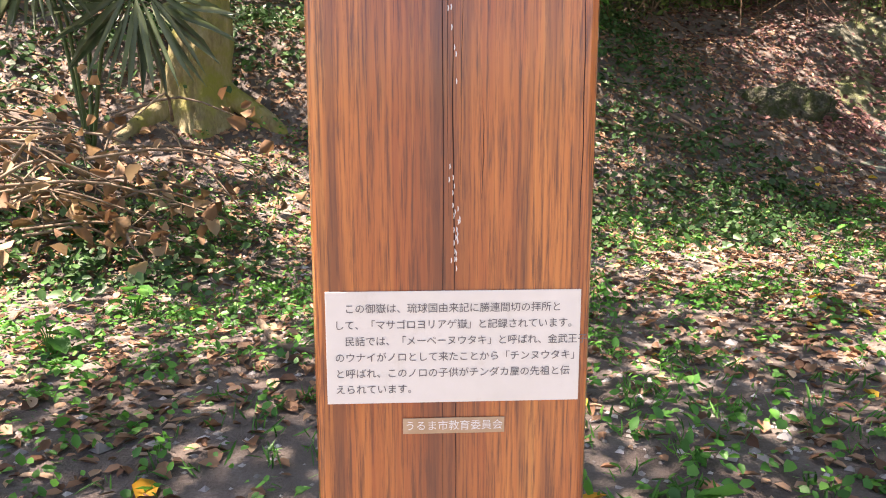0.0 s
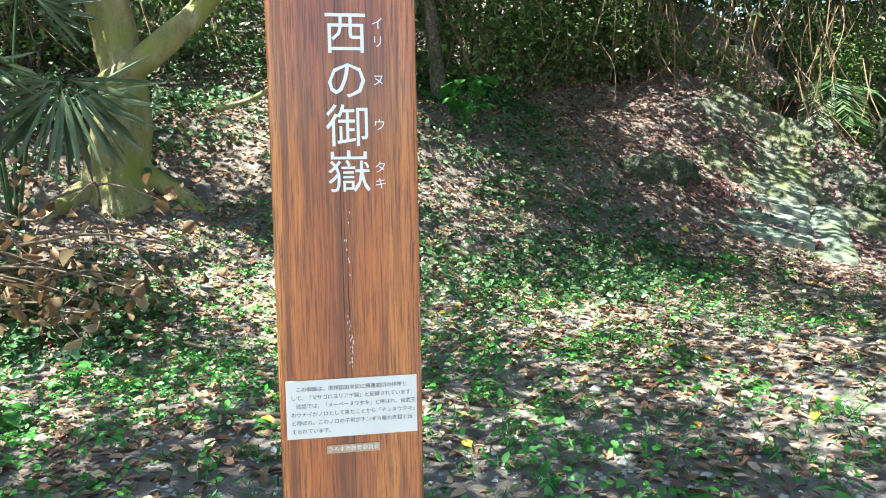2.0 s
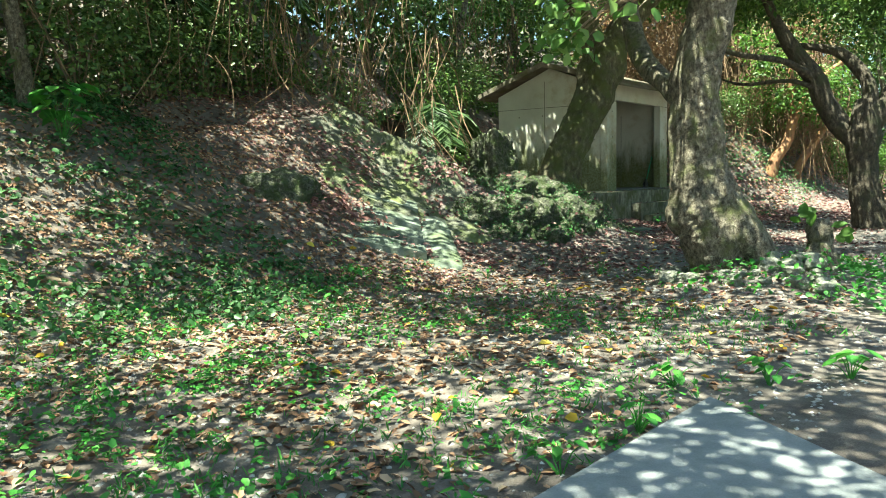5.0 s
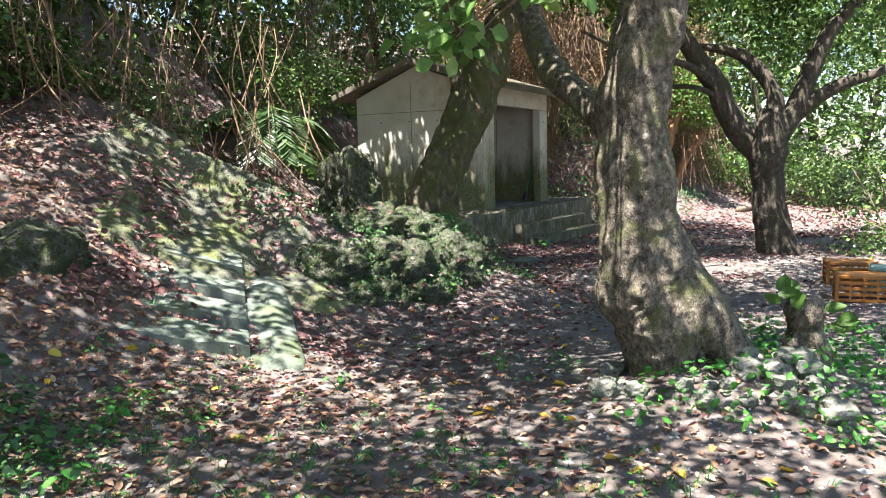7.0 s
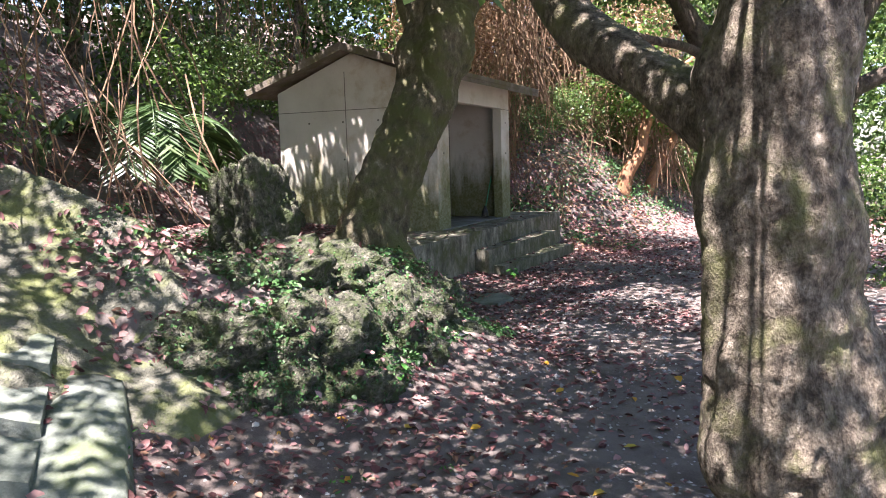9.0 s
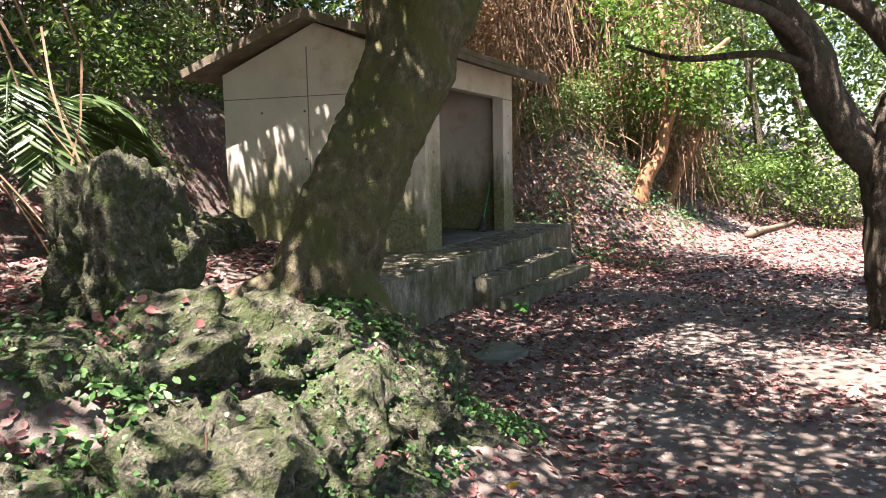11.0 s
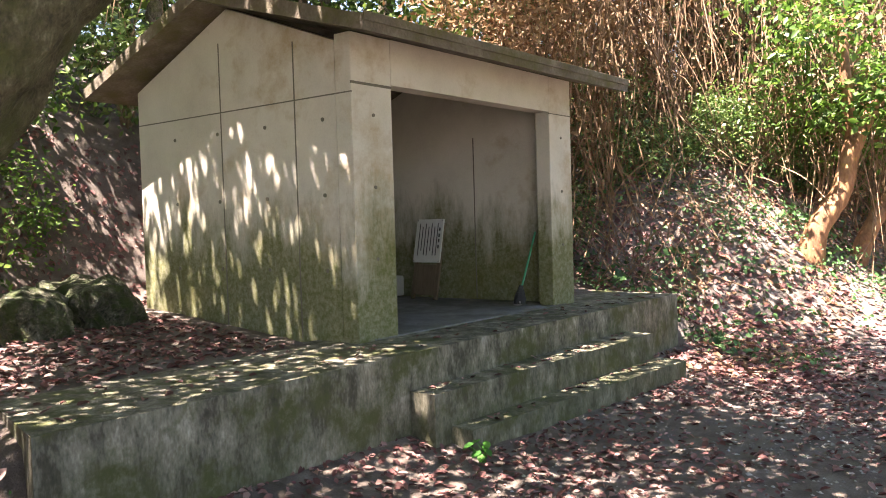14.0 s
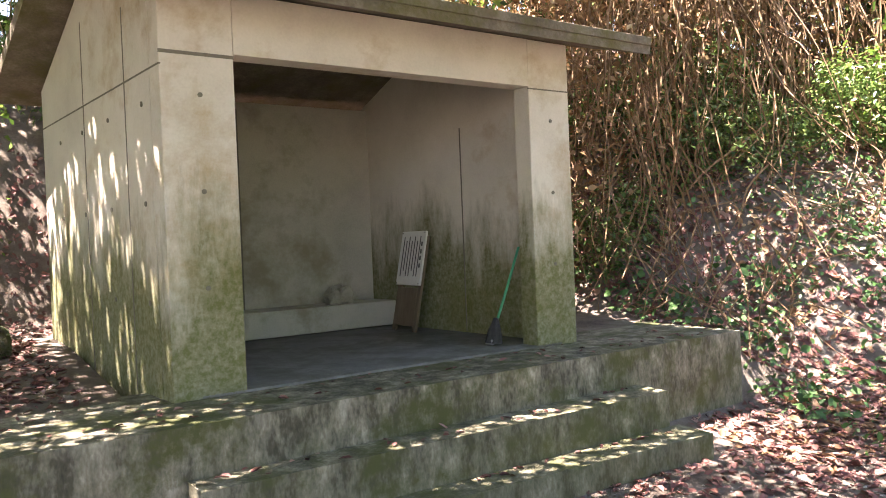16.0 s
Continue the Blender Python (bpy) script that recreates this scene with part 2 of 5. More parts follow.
def height(x, y, rough=True):
    """The ground's height."""
    d = y - interp(x, TOE)
    s = interp(x, SLOPE)
    k = 0.45
    soft = d if d > 6 else k * math.log1p(math.exp(d / k))
    first = min(soft, 2.6)
    z = first * s + max(0.0, min(soft - 2.6, 9)) * 0.42 + max(0.0, min(soft - 11.6, 8)) * 0.1
    # the levelled shelf that the hut stands on
    fx = max(12.9 - x, x - 19.3, 0.0)
    fy = max(7.0 - y, y - 10.5, 0.0)
    f = max(0.0, 1 - math.hypot(fx, fy) / 1.2)
    f = f * f * (3 - 2 * f)
    shelf = 0.68 + 0.07 * max(0.0, y - 7.2)
    if y > 6.9:
        z = z * (1 - f) + shelf * f
    # the low rock mound and the shelf behind it, between the stair and the hut
    cap = 0.85 + 0.1 * max(0.0, y - 6.2) + 0.75 * max(0.0, y - 9.0) + 1.1 * max(0.0, 9.2 - x) + max(0.0, x - 12.2) * 2.0
    if z > cap - 0.2:
        w = min(1.0, (z - cap + 0.2) / 0.4)
        z = z * (1 - w) + min(z, cap) * w
    # the heap of soil and stones that the path tree and the stump stand on
    z += 0.24 * math.exp(-(((x - 7.95) / 0.75) ** 2 + ((y - 1.85) / 0.85) ** 2))
    if 15.0 < x < 18.4 and 7.3 < y < 10.3:
        z = min(z, 0.55)
    if rough:
        v = Vector((x, y, 0))
        amp = 0.05 + 0.22 * min(1.0, max(0.0, d) / 2)
        z += amp * (1 - f) * (noise.noise(v * 0.55) + 0.5 * noise.noise(v * 1.6)) + 0.012 * noise.noise(v * 5)
    return GROUND + z


def grid_lines(lo, hi, fine_lo, fine_hi, fine, coarse):
    a = list(np.arange(fine_lo, fine_hi, fine))
    left, right, w = [], [], fine
    x = fine_lo
    while x > lo:
        w = min(w * 1.25, coarse)
        x -= w
        left.append(x)
    x, w = fine_hi, fine
    right.append(x)
    while x < hi:
        w = min(w * 1.25, coarse)
        x += w
        right.append(x)
    return left[::-1] + a + right


def build_ground():
    xs = grid_lines(-400, 400, -4, 26, 0.13, 60)
    ys = grid_lines(-400, 400, -3, 13, 0.13, 60)
    verts = [(x, y, height(x, y)) for y in ys for x in xs]
    nx = len(xs)
    faces = [(j * nx + i, j * nx + i + 1, (j + 1) * nx + i + 1, (j + 1) * nx + i) for j in range(len(ys) - 1) for i in range(nx - 1)]
    g = mesh_object("ground", verts, faces, M_SOIL, smooth=True)
    tagged(g, "brown earth and gravel path below a littered bank", "ground", kind="structure")


build_ground()


# ---- the hut ----
def build_platform():
    p = thing("platform", (16, 8.5, GROUND), "raised mossy concrete platform with streaked front under the hut", "platform")
    inv = Matrix.Translation((-16, -8.5, -GROUND))
    bm = prism(bmesh.new(), [(12.59, 6.81), (19.57, 6.88), (19.65, 8.9), (18.4, 8.9), (18.4, 7.9), (14.95, 7.9), (14.95, 7.75), (12.75, 7.75)], 0.1, 1.075, 0.02)
    bm.transform(inv)
    part("slab", bm, M_PLATFORM, p)
    bm = prism(bmesh.new(), [(15.04, 6.61), (18.25, 6.56), (18.27, 6.862), (15.04, 6.832)], 0.1, 0.815, 0.015)
    bm.transform(inv)
    part("step", bm, M_PLATFORM, p)
    bm = prism(bmesh.new(), [(15.2, 6.42), (18.3, 6.25), (18.34, 6.556), (15.2, 6.605)], 0.1, 0.57, 0.015)
    bm.transform(inv)
    part("step", bm, M_PLATFORM, p)


X0, X1, Y0, Y1 = 15.16, 18.27, 7.45, 10.15
EAVE, RIDGE, YR = 3.33, 3.82, 8.83


def build_hut():
    h = thing("shrine_hut", (16.66, 8.8, 1.08), "small grey concrete shrine hut with open front and mossy walls", "hut")
    inv = Matrix.Translation((-16.66, -8.8, -1.08))

    skew = Matrix.Identity(4)
    skew[0][1], skew[0][3] = -0.085, 0.085 * Y0

    def put(name, bm, mat=M_WALL, label=""):
        bm.transform(inv @ skew)
        return part(name, bm, mat, h, label)
    put("front_wall", a_box(X0, Y0, 1.0, 15.585, Y0 + 0.16, EAVE + 0.075, bevel=0.008))
    put("front_wall", a_box(17.86, Y0, 1.0, X1, Y0 + 0.16, EAVE + 0.075, bevel=0.008))
    put("lintel", a_box(15.587, Y0 + 0.001, 3.05, 17.858, Y0 + 0.16, EAVE + 0.075))
    for x in (X0, X1 - 0.16):
        bm = bmesh.new()
        prof = [(Y0 + 0.162, 0.9), (Y1, 0.9), (Y1, EAVE - 0.06), (YR, RIDGE), (Y0 + 0.162, EAVE + 0.03)]
        a = [bm.verts.new((x, y, z)) for y, z in prof]
        b = [bm.verts.new((x + 0.16, y, z)) for y, z in prof]
        bm.faces.new(a[::-1])
        bm.faces.new(b)
        for i in range(5):
            bm.faces.new((a[i], a[(i + 1) % 5], b[(i + 1) % 5], b[i]))
        bmesh.ops.recalc_face_normals(bm, faces=bm.faces[:])
        put("side_wall", bm)
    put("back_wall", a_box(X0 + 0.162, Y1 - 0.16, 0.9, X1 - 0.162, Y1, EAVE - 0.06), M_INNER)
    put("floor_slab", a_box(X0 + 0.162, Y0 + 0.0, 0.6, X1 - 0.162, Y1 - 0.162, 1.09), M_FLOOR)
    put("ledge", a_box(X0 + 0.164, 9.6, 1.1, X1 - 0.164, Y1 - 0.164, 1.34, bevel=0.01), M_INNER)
    bm = bmesh.new()
    prof = [(7.03, 3.29), (YR, 3.83), (10.55, 3.22), (10.55, 3.32), (YR, 3.95), (7.03, 3.40)]
    a = [bm.verts.new((14.86, y, z)) for y, z in prof]
    b = [bm.verts.new((18.72, y, z)) for y, z in prof]
    bm.faces.new(a[::-1])
    bm.faces.new(b)
    for i in range(6):
        bm.faces.new((a[i], a[(i + 1) % 6], b[(i + 1) % 6], b[i]))
    bmesh.ops.recalc_face_normals(bm, faces=bm.faces[:])
    put("roof", bm, M_ROOF, "rain-stained concrete gable roof")


    put("drip_edge", a_box(14.86, 7.015, 3.355, 18.72, 7.028, 3.42, bevel=0.004), M_ROOF)
    # casting joints and tie holes
    dark = material("dark_joint", [(0.13, 0.12, 0.095), (0.21, 0.195, 0.16)], 20, 0.95, 0.0)
    for y in (8.05, 8.95):
        put("joint", a_box(X0 - 0.003, y - 0.006, 1.08, X0 + 0.01, y + 0.006, 3.3 + 0.27 * (1 - abs(y - YR) / 1.4)), dark)
    bm = bmesh.new()
    box(bm, X0 - 0.0035, Y0, 2.955, X0 + 0.01, Y1, 2.965)
    put("joint", bm, dark)
    put("joint", a_box(X0, Y0 - 0.003, 3.02, 15.585, Y0 + 0.01, 3.04), dark)
    put("joint", a_box(17.86, Y0 - 0.003, 3.03, X1, Y0 + 0.01, 3.04), dark)
    put("joint", a_box(18.106, 8.55, 1.1, 18.115, 8.562, 2.9), dark)
    put("joint", a_box(16.72, Y1 - 0.17, 1.34, 16.732, Y1 - 0.158, 3.2), dark)
    for y in (7.75, 8.4, 9.0, 9.6):
        for z in (1.62, 2.2, 2.78):
            bm = bmesh.new()
            bmesh.ops.create_cone(bm, cap_ends=True, segments=12, radius1=0.016, radius2=0.016, depth=0.02, matrix=Matrix.Translation((X0 + 0.004, y, z)) @ Matrix.Rotation(radians(90), 4, "Y"))
            put("tie_hole", bm, dark)
    for x in (15.38, 18.07):
        for z in (1.7, 2.25, 2.8):
            bm = bmesh.new()
            bmesh.ops.create_cone(bm, cap_ends=True, segments=12, radius1=0.014, radius2=0.014, depth=0.02, matrix=Matrix.Translation((x, Y0 + 0.004, z)) @ Matrix.Rotation(radians(90), 4, "X"))
            put("tie_hole", bm, dark)


build_platform()
build_hut()


def tree(name, at, label, trunk, limbs, mat, sides=28, lump=0.12, ridges=0.05, seed=1.0):
    t = thing(name, at, label, "tree")
    v, f = [], []
    tube(v, f, [(x - at[0], y - at[1], z - at[2], r) for x, y, z, r in trunk], 72, 16, lump, 3.2, ridges, seed)
    mesh_object("trunk", v, f, mat, t, True)
    for k, line in enumerate(limbs):
        v, f = [], []
        tube(v, f, [(x - at[0], y - at[1], z - at[2], r) for x, y, z, r in line], 14, 6, lump * 0.8, 4.0, ridges, seed + k)
        mesh_object("limb", v, f, mat, t, True)
    return t


LEAN_TREE = tree("leaning_tree", (11.6, 6.5, 0.6), "old leaning tree with mossy grey bark before the hut",
                 [(11.35, 6.62, 0.4, 0.5), (11.44, 6.56, 0.95, 0.4), (11.5, 6.52, 1.3, 0.36), (11.63, 6.47, 1.65, 0.33), (11.82, 6.37, 2.05, 0.31), (12.05, 6.27, 2.45, 0.31),
                  (12.3, 6.2, 2.9, 0.35), (12.42, 6.13, 3.3, 0.39), (12.55, 6.1, 3.75, 0.33)],
                 [[(12.5, 6.1, 3.5, 0.3), (12.95, 5.85, 4.2, 0.23), (13.7, 5.4, 5.0, 0.16), (14.6, 5.0, 5.8, 0.09)],
                  [(12.45, 6.15, 3.4, 0.28), (12.4, 6.5, 4.3, 0.2), (12.0, 6.8, 5.3, 0.14), (11.4, 7.0, 6.1, 0.08)],
                  [(11.5, 6.42, 1.4, 0.22), (11.3, 6.62, 1.3, 0.19), (11.05, 6.85, 1.22, 0.12), (10.75, 7.0, 1.05, 0.05)],
                  [(11.5, 6.4, 1.35, 0.24), (11.52, 6.18, 1.05, 0.2), (11.6, 6.05, 0.75, 0.15), (11.7, 5.95, 0.4, 0.1)]], M_BARK_MOSS, lump=0.14, ridges=0.09, seed=2.0)
PATH_TREE = tree("path_tree", (7.75, 2.45, 0.55), "thick grey tree with a knobbly swollen base beside the path",
                 [(7.84, 2.36, 0.2, 0.3), (7.82, 2.36, 0.55, 0.3), (7.79, 2.4, 0.8, 0.34), (7.77, 2.46, 1.0, 0.35), (7.75, 2.5, 1.13, 0.33), (7.75, 2.53, 1.3, 0.3), (7.75, 2.55, 1.5, 0.275),
                  (7.75, 2.57, 1.75, 0.265), (7.75, 2.6, 2.05, 0.25), (7.75, 2.6, 2.38, 0.25), (7.76, 2.55, 2.7, 0.23), (7.78, 2.47, 3.05, 0.225), (7.85, 2.42, 4.2, 0.2), (7.95, 2.4, 5.6, 0.13)],
                 [[(7.85, 2.66, 2.1, 0.14), (8.2, 3.13, 2.45, 0.115), (8.6, 3.58, 2.8, 0.125), (9.0, 3.95, 3.5, 0.11), (9.4, 4.2, 4.4, 0.09), (9.7, 4.4, 5.4, 0.05)],
                  [(7.8, 2.45, 3.2, 0.18), (7.5, 2.1, 4.2, 0.12), (7.1, 1.8, 5.4, 0.06)],
                  [(7.77, 2.36, 1.15, 0.24), (7.79, 2.16, 0.9, 0.22), (7.82, 1.97, 0.68, 0.16), (7.86, 1.8, 0.45, 0.08)],
                  [(7.64, 2.64, 1.22, 0.08), (7.58, 2.7, 1.08, 0.13), (7.6, 2.65, 0.94, 0.13), (7.7, 2.5, 0.76, 0.08)]], M_BARK, lump=0.15, ridges=0.05, seed=5.0)
FORK_TREE = tree("forked_tree", (15.9, 2.6, GROUND), "forked tree with crooked limbs, darkened to a silhouette beside the sunlit clearing",
                 [(15.95, 2.4, 0.15, 0.42), (15.92, 2.5, 0.55, 0.31), (15.88, 2.62, 1.1, 0.26), (15.85, 2.66, 1.6, 0.25), (15.83, 2.66, 2.0, 0.29), (15.83, 2.62, 2.35, 0.27), (15.84, 2.6, 2.7, 0.2)],
                 [[(15.82, 2.75, 1.95, 0.2), (15.75, 3.05, 2.3, 0.2), (15.68, 3.3, 2.75, 0.18), (15.6, 3.42, 3.1, 0.19), (15.5, 3.75, 3.6, 0.16), (15.3, 4.1, 4.3, 0.1), (15.0, 4.4, 5.2, 0.05)],
                  [(15.6, 3.4, 3.1, 0.08), (14.9, 3.8, 3.42, 0.06), (13.9, 4.3, 3.5, 0.045), (12.9, 4.75, 3.75, 0.02)],
                  [(15.6, 3.3, 2.9, 0.05), (15.3, 3.8, 3.1, 0.04), (15.2, 4.6, 3.1, 0.03), (15.4, 5.2, 3.3, 0.015)],
                  [(15.83, 2.62, 2.4, 0.17), (15.8, 2.55, 2.85, 0.13), (15.85, 2.75, 3.25, 0.12), (15.8, 3.1, 3.6, 0.1), (15.7, 3.6, 3.75, 0.06), (15.5, 4.1, 3.8, 0.03)],
                  [(15.84, 2.55, 2.2, 0.19), (15.95, 2.25, 2.75, 0.16), (16.0, 2.05, 3.3, 0.14), (16.1, 1.8, 3.9, 0.12), (16.3, 1.3, 4.5, 0.08)],
                  [(15.95, 2.3, 2.55, 0.12), (16.0, 1.95, 2.85, 0.11), (16.05, 1.6, 3.05, 0.1), (16.1, 1.1, 3.2, 0.07), (16.3, 0.6, 3.6, 0.03)]], M_BARK_SILHOUETTE, seed=9.0)




# ---- foliage ----
rng = np.random.default_rng(7)


def leaves(name, pos, nrm, size, mat, parent=None, width=0.5, fold=0.25, fine=True, along=None):
    """One mesh of many leaves: each a folded blade at pos, facing nrm."""
    n = len(pos)
    pos, nrm = np.asarray(pos, float), np.asarray(nrm, float)
    nrm = nrm / np.maximum(1e-6, np.linalg.norm(nrm, axis=1, keepdims=True))
    d = rng.normal(size=(n, 3)) if along is None else np.asarray(along, float)
    d = d - nrm * np.sum(d * nrm, axis=1, keepdims=True)
    d /= np.maximum(1e-6, np.linalg.norm(d, axis=1, keepdims=True))
    s = np.cross(nrm, d)
    size = np.broadcast_to(np.asarray(size, float), (n,))[:, None]
    wd = width * rng.uniform(0.75, 1.25, (n, 1))
    bend = rng.uniform(-0.25, 0.2, (n, 1))
    if fine:
        shape = [(-0.5, 0, 0), (-0.2, 0.45, 1), (0.2, 0.36, 1), (0.5, 0, 0), (0.2, -0.36, 1), (-0.2, -0.45, 1)]
    else:
        shape = [(-0.5, 0, 0), (-0.02, 0.5, 1), (0.5, 0, 0), (-0.02, -0.5, 1)]
    k = len(shape)
    v = np.empty((n, k, 3))
    for i, (a, b, c) in enumerate(shape):
        v[:, i] = pos + size * (d * a + s * b * wd + nrm * (fold * c * wd * 0.5 + bend * (a * a * 2)))
    base = (np.arange(n) * k)[:, None]
    if fine:
        f = np.concatenate([base + np.array([[0, 3, 2, 1]]), base + np.array([[0, 5, 4, 3]])], axis=1).reshape(-1)
        per = 4
    else:
        f = np.concatenate([base + np.array([[0, 2, 1]]), base + np.array([[0, 3, 2]])], axis=1).reshape(-1)
        per = 3
    me = bpy.data.meshes.new(name)
    me.vertices.add(n * k)
    me.vertices.foreach_set("co", v.reshape(-1))
    me.loops.add(len(f))
    me.loops.foreach_set("vertex_index", f.astype(np.int32))
    me.polygons.add(len(f) // per)
    me.polygons.foreach_set("loop_start", np.arange(0, len(f), per, dtype=np.int32))
    me.materials.append(mat)
    me.update(calc_edges=True)
    ob = new(name, me)
    ob.parent = parent
    return ob


def leaf_mat(name, colours, rough=0.45, translucent=0.35):
    return material(name, colours, 14.0, rough, 0.15, 90, island=0.75, translucent=translucent, bump_dist=0.003)


M_LEAF = leaf_mat("canopy_leaf", [(0.022, 0.055, 0.01), (0.065, 0.135, 0.024), (0.17, 0.26, 0.055)])
M_LEAF_DARK = leaf_mat("dark_leaf", [(0.022, 0.055, 0.013), (0.075, 0.145, 0.034), (0.21, 0.29, 0.085)], 0.4, 0.25)
M_LEAF_BRIGHT = leaf_mat("bright_leaf", [(0.035, 0.085, 0.014), (0.075, 0.165, 0.024), (0.17, 0.28, 0.05)], 0.5, 0.45)
M_LEAF_WEED = leaf_mat("weed_leaf", [(0.03, 0.13, 0.02), (0.06, 0.24, 0.035), (0.14, 0.4, 0.06)], 0.5, 0.3)
M_IVY = leaf_mat("ivy_leaf", [(0.018, 0.06, 0.015), (0.045, 0.13, 0.035), (0.1, 0.22, 0.065)], 0.5, 0.25)
M_LITTER = leaf_mat("dry_leaf", [(0.06, 0.028, 0.016), (0.19, 0.095, 0.052), (0.36, 0.21, 0.125), (0.52, 0.38, 0.26)], 0.8, 0.12)
M_LITTER_RED = leaf_mat("dry_red_leaf", [(0.045, 0.018, 0.016), (0.135, 0.05, 0.047), (0.28, 0.13, 0.12), (0.47, 0.31, 0.28)], 0.7, 0.12)
M_LITTER_YELLOW = leaf_mat("yellow_leaf", [(0.45, 0.2, 0.02), (0.6, 0.36, 0.03), (0.55, 0.45, 0.08)], 0.6, 0.2)
M_DRY = material("dry_vine", [(0.09, 0.05, 0.03), (0.22, 0.14, 0.085), (0.36, 0.26, 0.17)], 12.0, 0.9, 0.3, 60)
M_PALM = leaf_mat("palm_leaf", [(0.02, 0.05, 0.015), (0.05, 0.1, 0.03), (0.1, 0.16, 0.05)], 0.4, 0.25)
M_PEBBLE = material("pebble", [(0.16, 0.15, 0.14), (0.33, 0.31, 0.29), (0.52, 0.5, 0.47)], 9.0, 0.9, 0.3, 50, island=0.7)
M_STICK = material("stick", [(0.075, 0.052, 0.034), (0.17, 0.125, 0.085), (0.28, 0.22, 0.16)], 10.0, 0.9, 0.5, 60)


def heights(xy):
    return np.array([height(x, y) for x, y in xy])


def slope_normal(xy):
    e = 0.08
    hx = np.array([height(x + e, y, False) - height(x - e, y, False) for x, y in xy]) / (2 * e)
    hy = np.array([height(x, y + e, False) - height(x, y - e, False) for x, y in xy]) / (2 * e)
    return np.stack([-hx, -hy, np.ones(len(xy))], axis=1)


def patchy(xy, scale, seed):
    return np.array([noise.noise(Vector((x * scale + seed, y * scale, seed))) for x, y in xy])


def off_built(xy):
    """True where neither the hut, its platform, the path slab nor the sign post stands."""
    x, y = xy[:, 0], xy[:, 1]
    a = (x > 12.5) & (x < 19.68) & (y > 6.84) & (y < 7.8)
    b = (x > 14.8) & (x < 19.68) & (y > 6.84) & (y < 10.2)
    c = (x > 15.2) & (x < 18.75) & (y > 6.34) & (y < 7)
    d = (x > 0.9) & (x < 3.75) & (y < 1.03) & (y > (x - 3.73) * 1.39 + 0.94)
    e = (abs(x - 0.3) < 0.13) & (abs(y - 0.65) < 0.1)
    return ~(a | b | c | d | e)


def scatter(n, x0, x1, y0, y1):
    xy = np.stack([rng.uniform(x0, x1, n), rng.uniform(y0, y1, n)], axis=1)
    return xy[off_built(xy)]


def litter(name, label, n, area, mat, size, keep, cat="leaf litter"):
    xy = scatter(n, *area)
    xy = xy[keep(xy)]
    z = heights(xy) + rng.uniform(0.002, 0.014, len(xy))
    nr = slope_normal(xy) + rng.normal(0, 0.24, (len(xy), 3))
    ob = leaves(name, np.column_stack([xy, z]), nr, rng.uniform(*size, len(xy)), mat, width=0.6, fold=0.5)
    tagged(ob, label, cat, kind="stuff")
    return ob


def u(xy):
    return rng.uniform(0, 1, len(xy))


litter("leaf_litter", "dry tan and brown fallen leaves covering the bank", 62000, (-5, 9, 0.9, 10), M_LITTER, (0.025, 0.075),
       lambda q: u(q) < np.clip(0.45 + 0.16 * (q[:, 1] - 2) + 0.7 * patchy(q, 0.9, 3), 0.12, 1) * np.clip((8.0 - q[:, 0]) / 2.5, 0.05, 1))
litter("leaf_litter", "dark red-brown fallen leaves on the path before the hut", 70000, (4.5, 21, 1.0, 11.5), M_LITTER_RED, (0.025, 0.08),
       lambda q: u(q) < np.clip(0.42 + 0.22 * (q[:, 1] - 4.2) + 0.9 * patchy(q, 0.8, 9), 0.1, 1) * np.clip((q[:, 0] - 4.5) / 2.5, 0, 1))
litter("leaf_litter", "thin brown leaf litter on the far bank", 48000, (18.5, 32, 0.0, 13), M_LITTER_RED, (0.05, 0.12), lambda q: u(q) < (0.55 + 0.6 * patchy(q, 0.6, 5)) * np.where((q[:, 1] < 6.0) & (q[:, 0] < 26), 0.55, 1.0))
litter("leaf_litter", "pale dry leaves and chips strewn on the bank beside the hut", 9000, (18.6, 27, 5.6, 10.5), M_LITTER, (0.04, 0.12), lambda q: u(q) < 0.5 + 0.9 * patchy(q, 0.9, 15))
litter("yellow_leaves", "single yellow fallen leaves lying on the ground", 420, (-3, 11, 0.9, 6), M_LITTER_YELLOW, (0.05, 0.11), lambda q: u(q) < 0.4, "fallen leaves")


def build_pebbles():
    xy = scatter(38000, -3, 26, 0.4, 6.0)
    xy = xy[u(xy) < 0.55 + 0.7 * patchy(xy, 0.8, 21)]
    z = heights(xy)
    n = len(xy)
    octa = np.array([(1, 0, 0), (0, 1, 0), (-1, 0, 0), (0, -1, 0), (0, 0, 0.6), (0, 0, -0.6)])
    s = rng.uniform(0.006, 0.02, (n, 1, 1)) * np.where(rng.uniform(size=(n, 1, 1)) > 0.96, 2.2, 1.0)
    v = np.column_stack([xy, z])[:, None, :] + octa[None] * s * rng.uniform(0.6, 1.2, (n, 6, 3))
    tri = np.array([(0, 1, 4), (1, 2, 4), (2, 3, 4), (3, 0, 4), (1, 0, 5), (2, 1, 5), (3, 2, 5), (0, 3, 5)])
    f = (tri[None] + (np.arange(n) * 6)[:, None, None]).reshape(-1, 3)
    ob = mesh_object("pebbles", v.reshape(-1, 3).tolist(), f.tolist(), M_PEBBLE)
    tagged(ob, "pale grey gravel and small stones on the path", "gravel", kind="stuff")


build_pebbles()


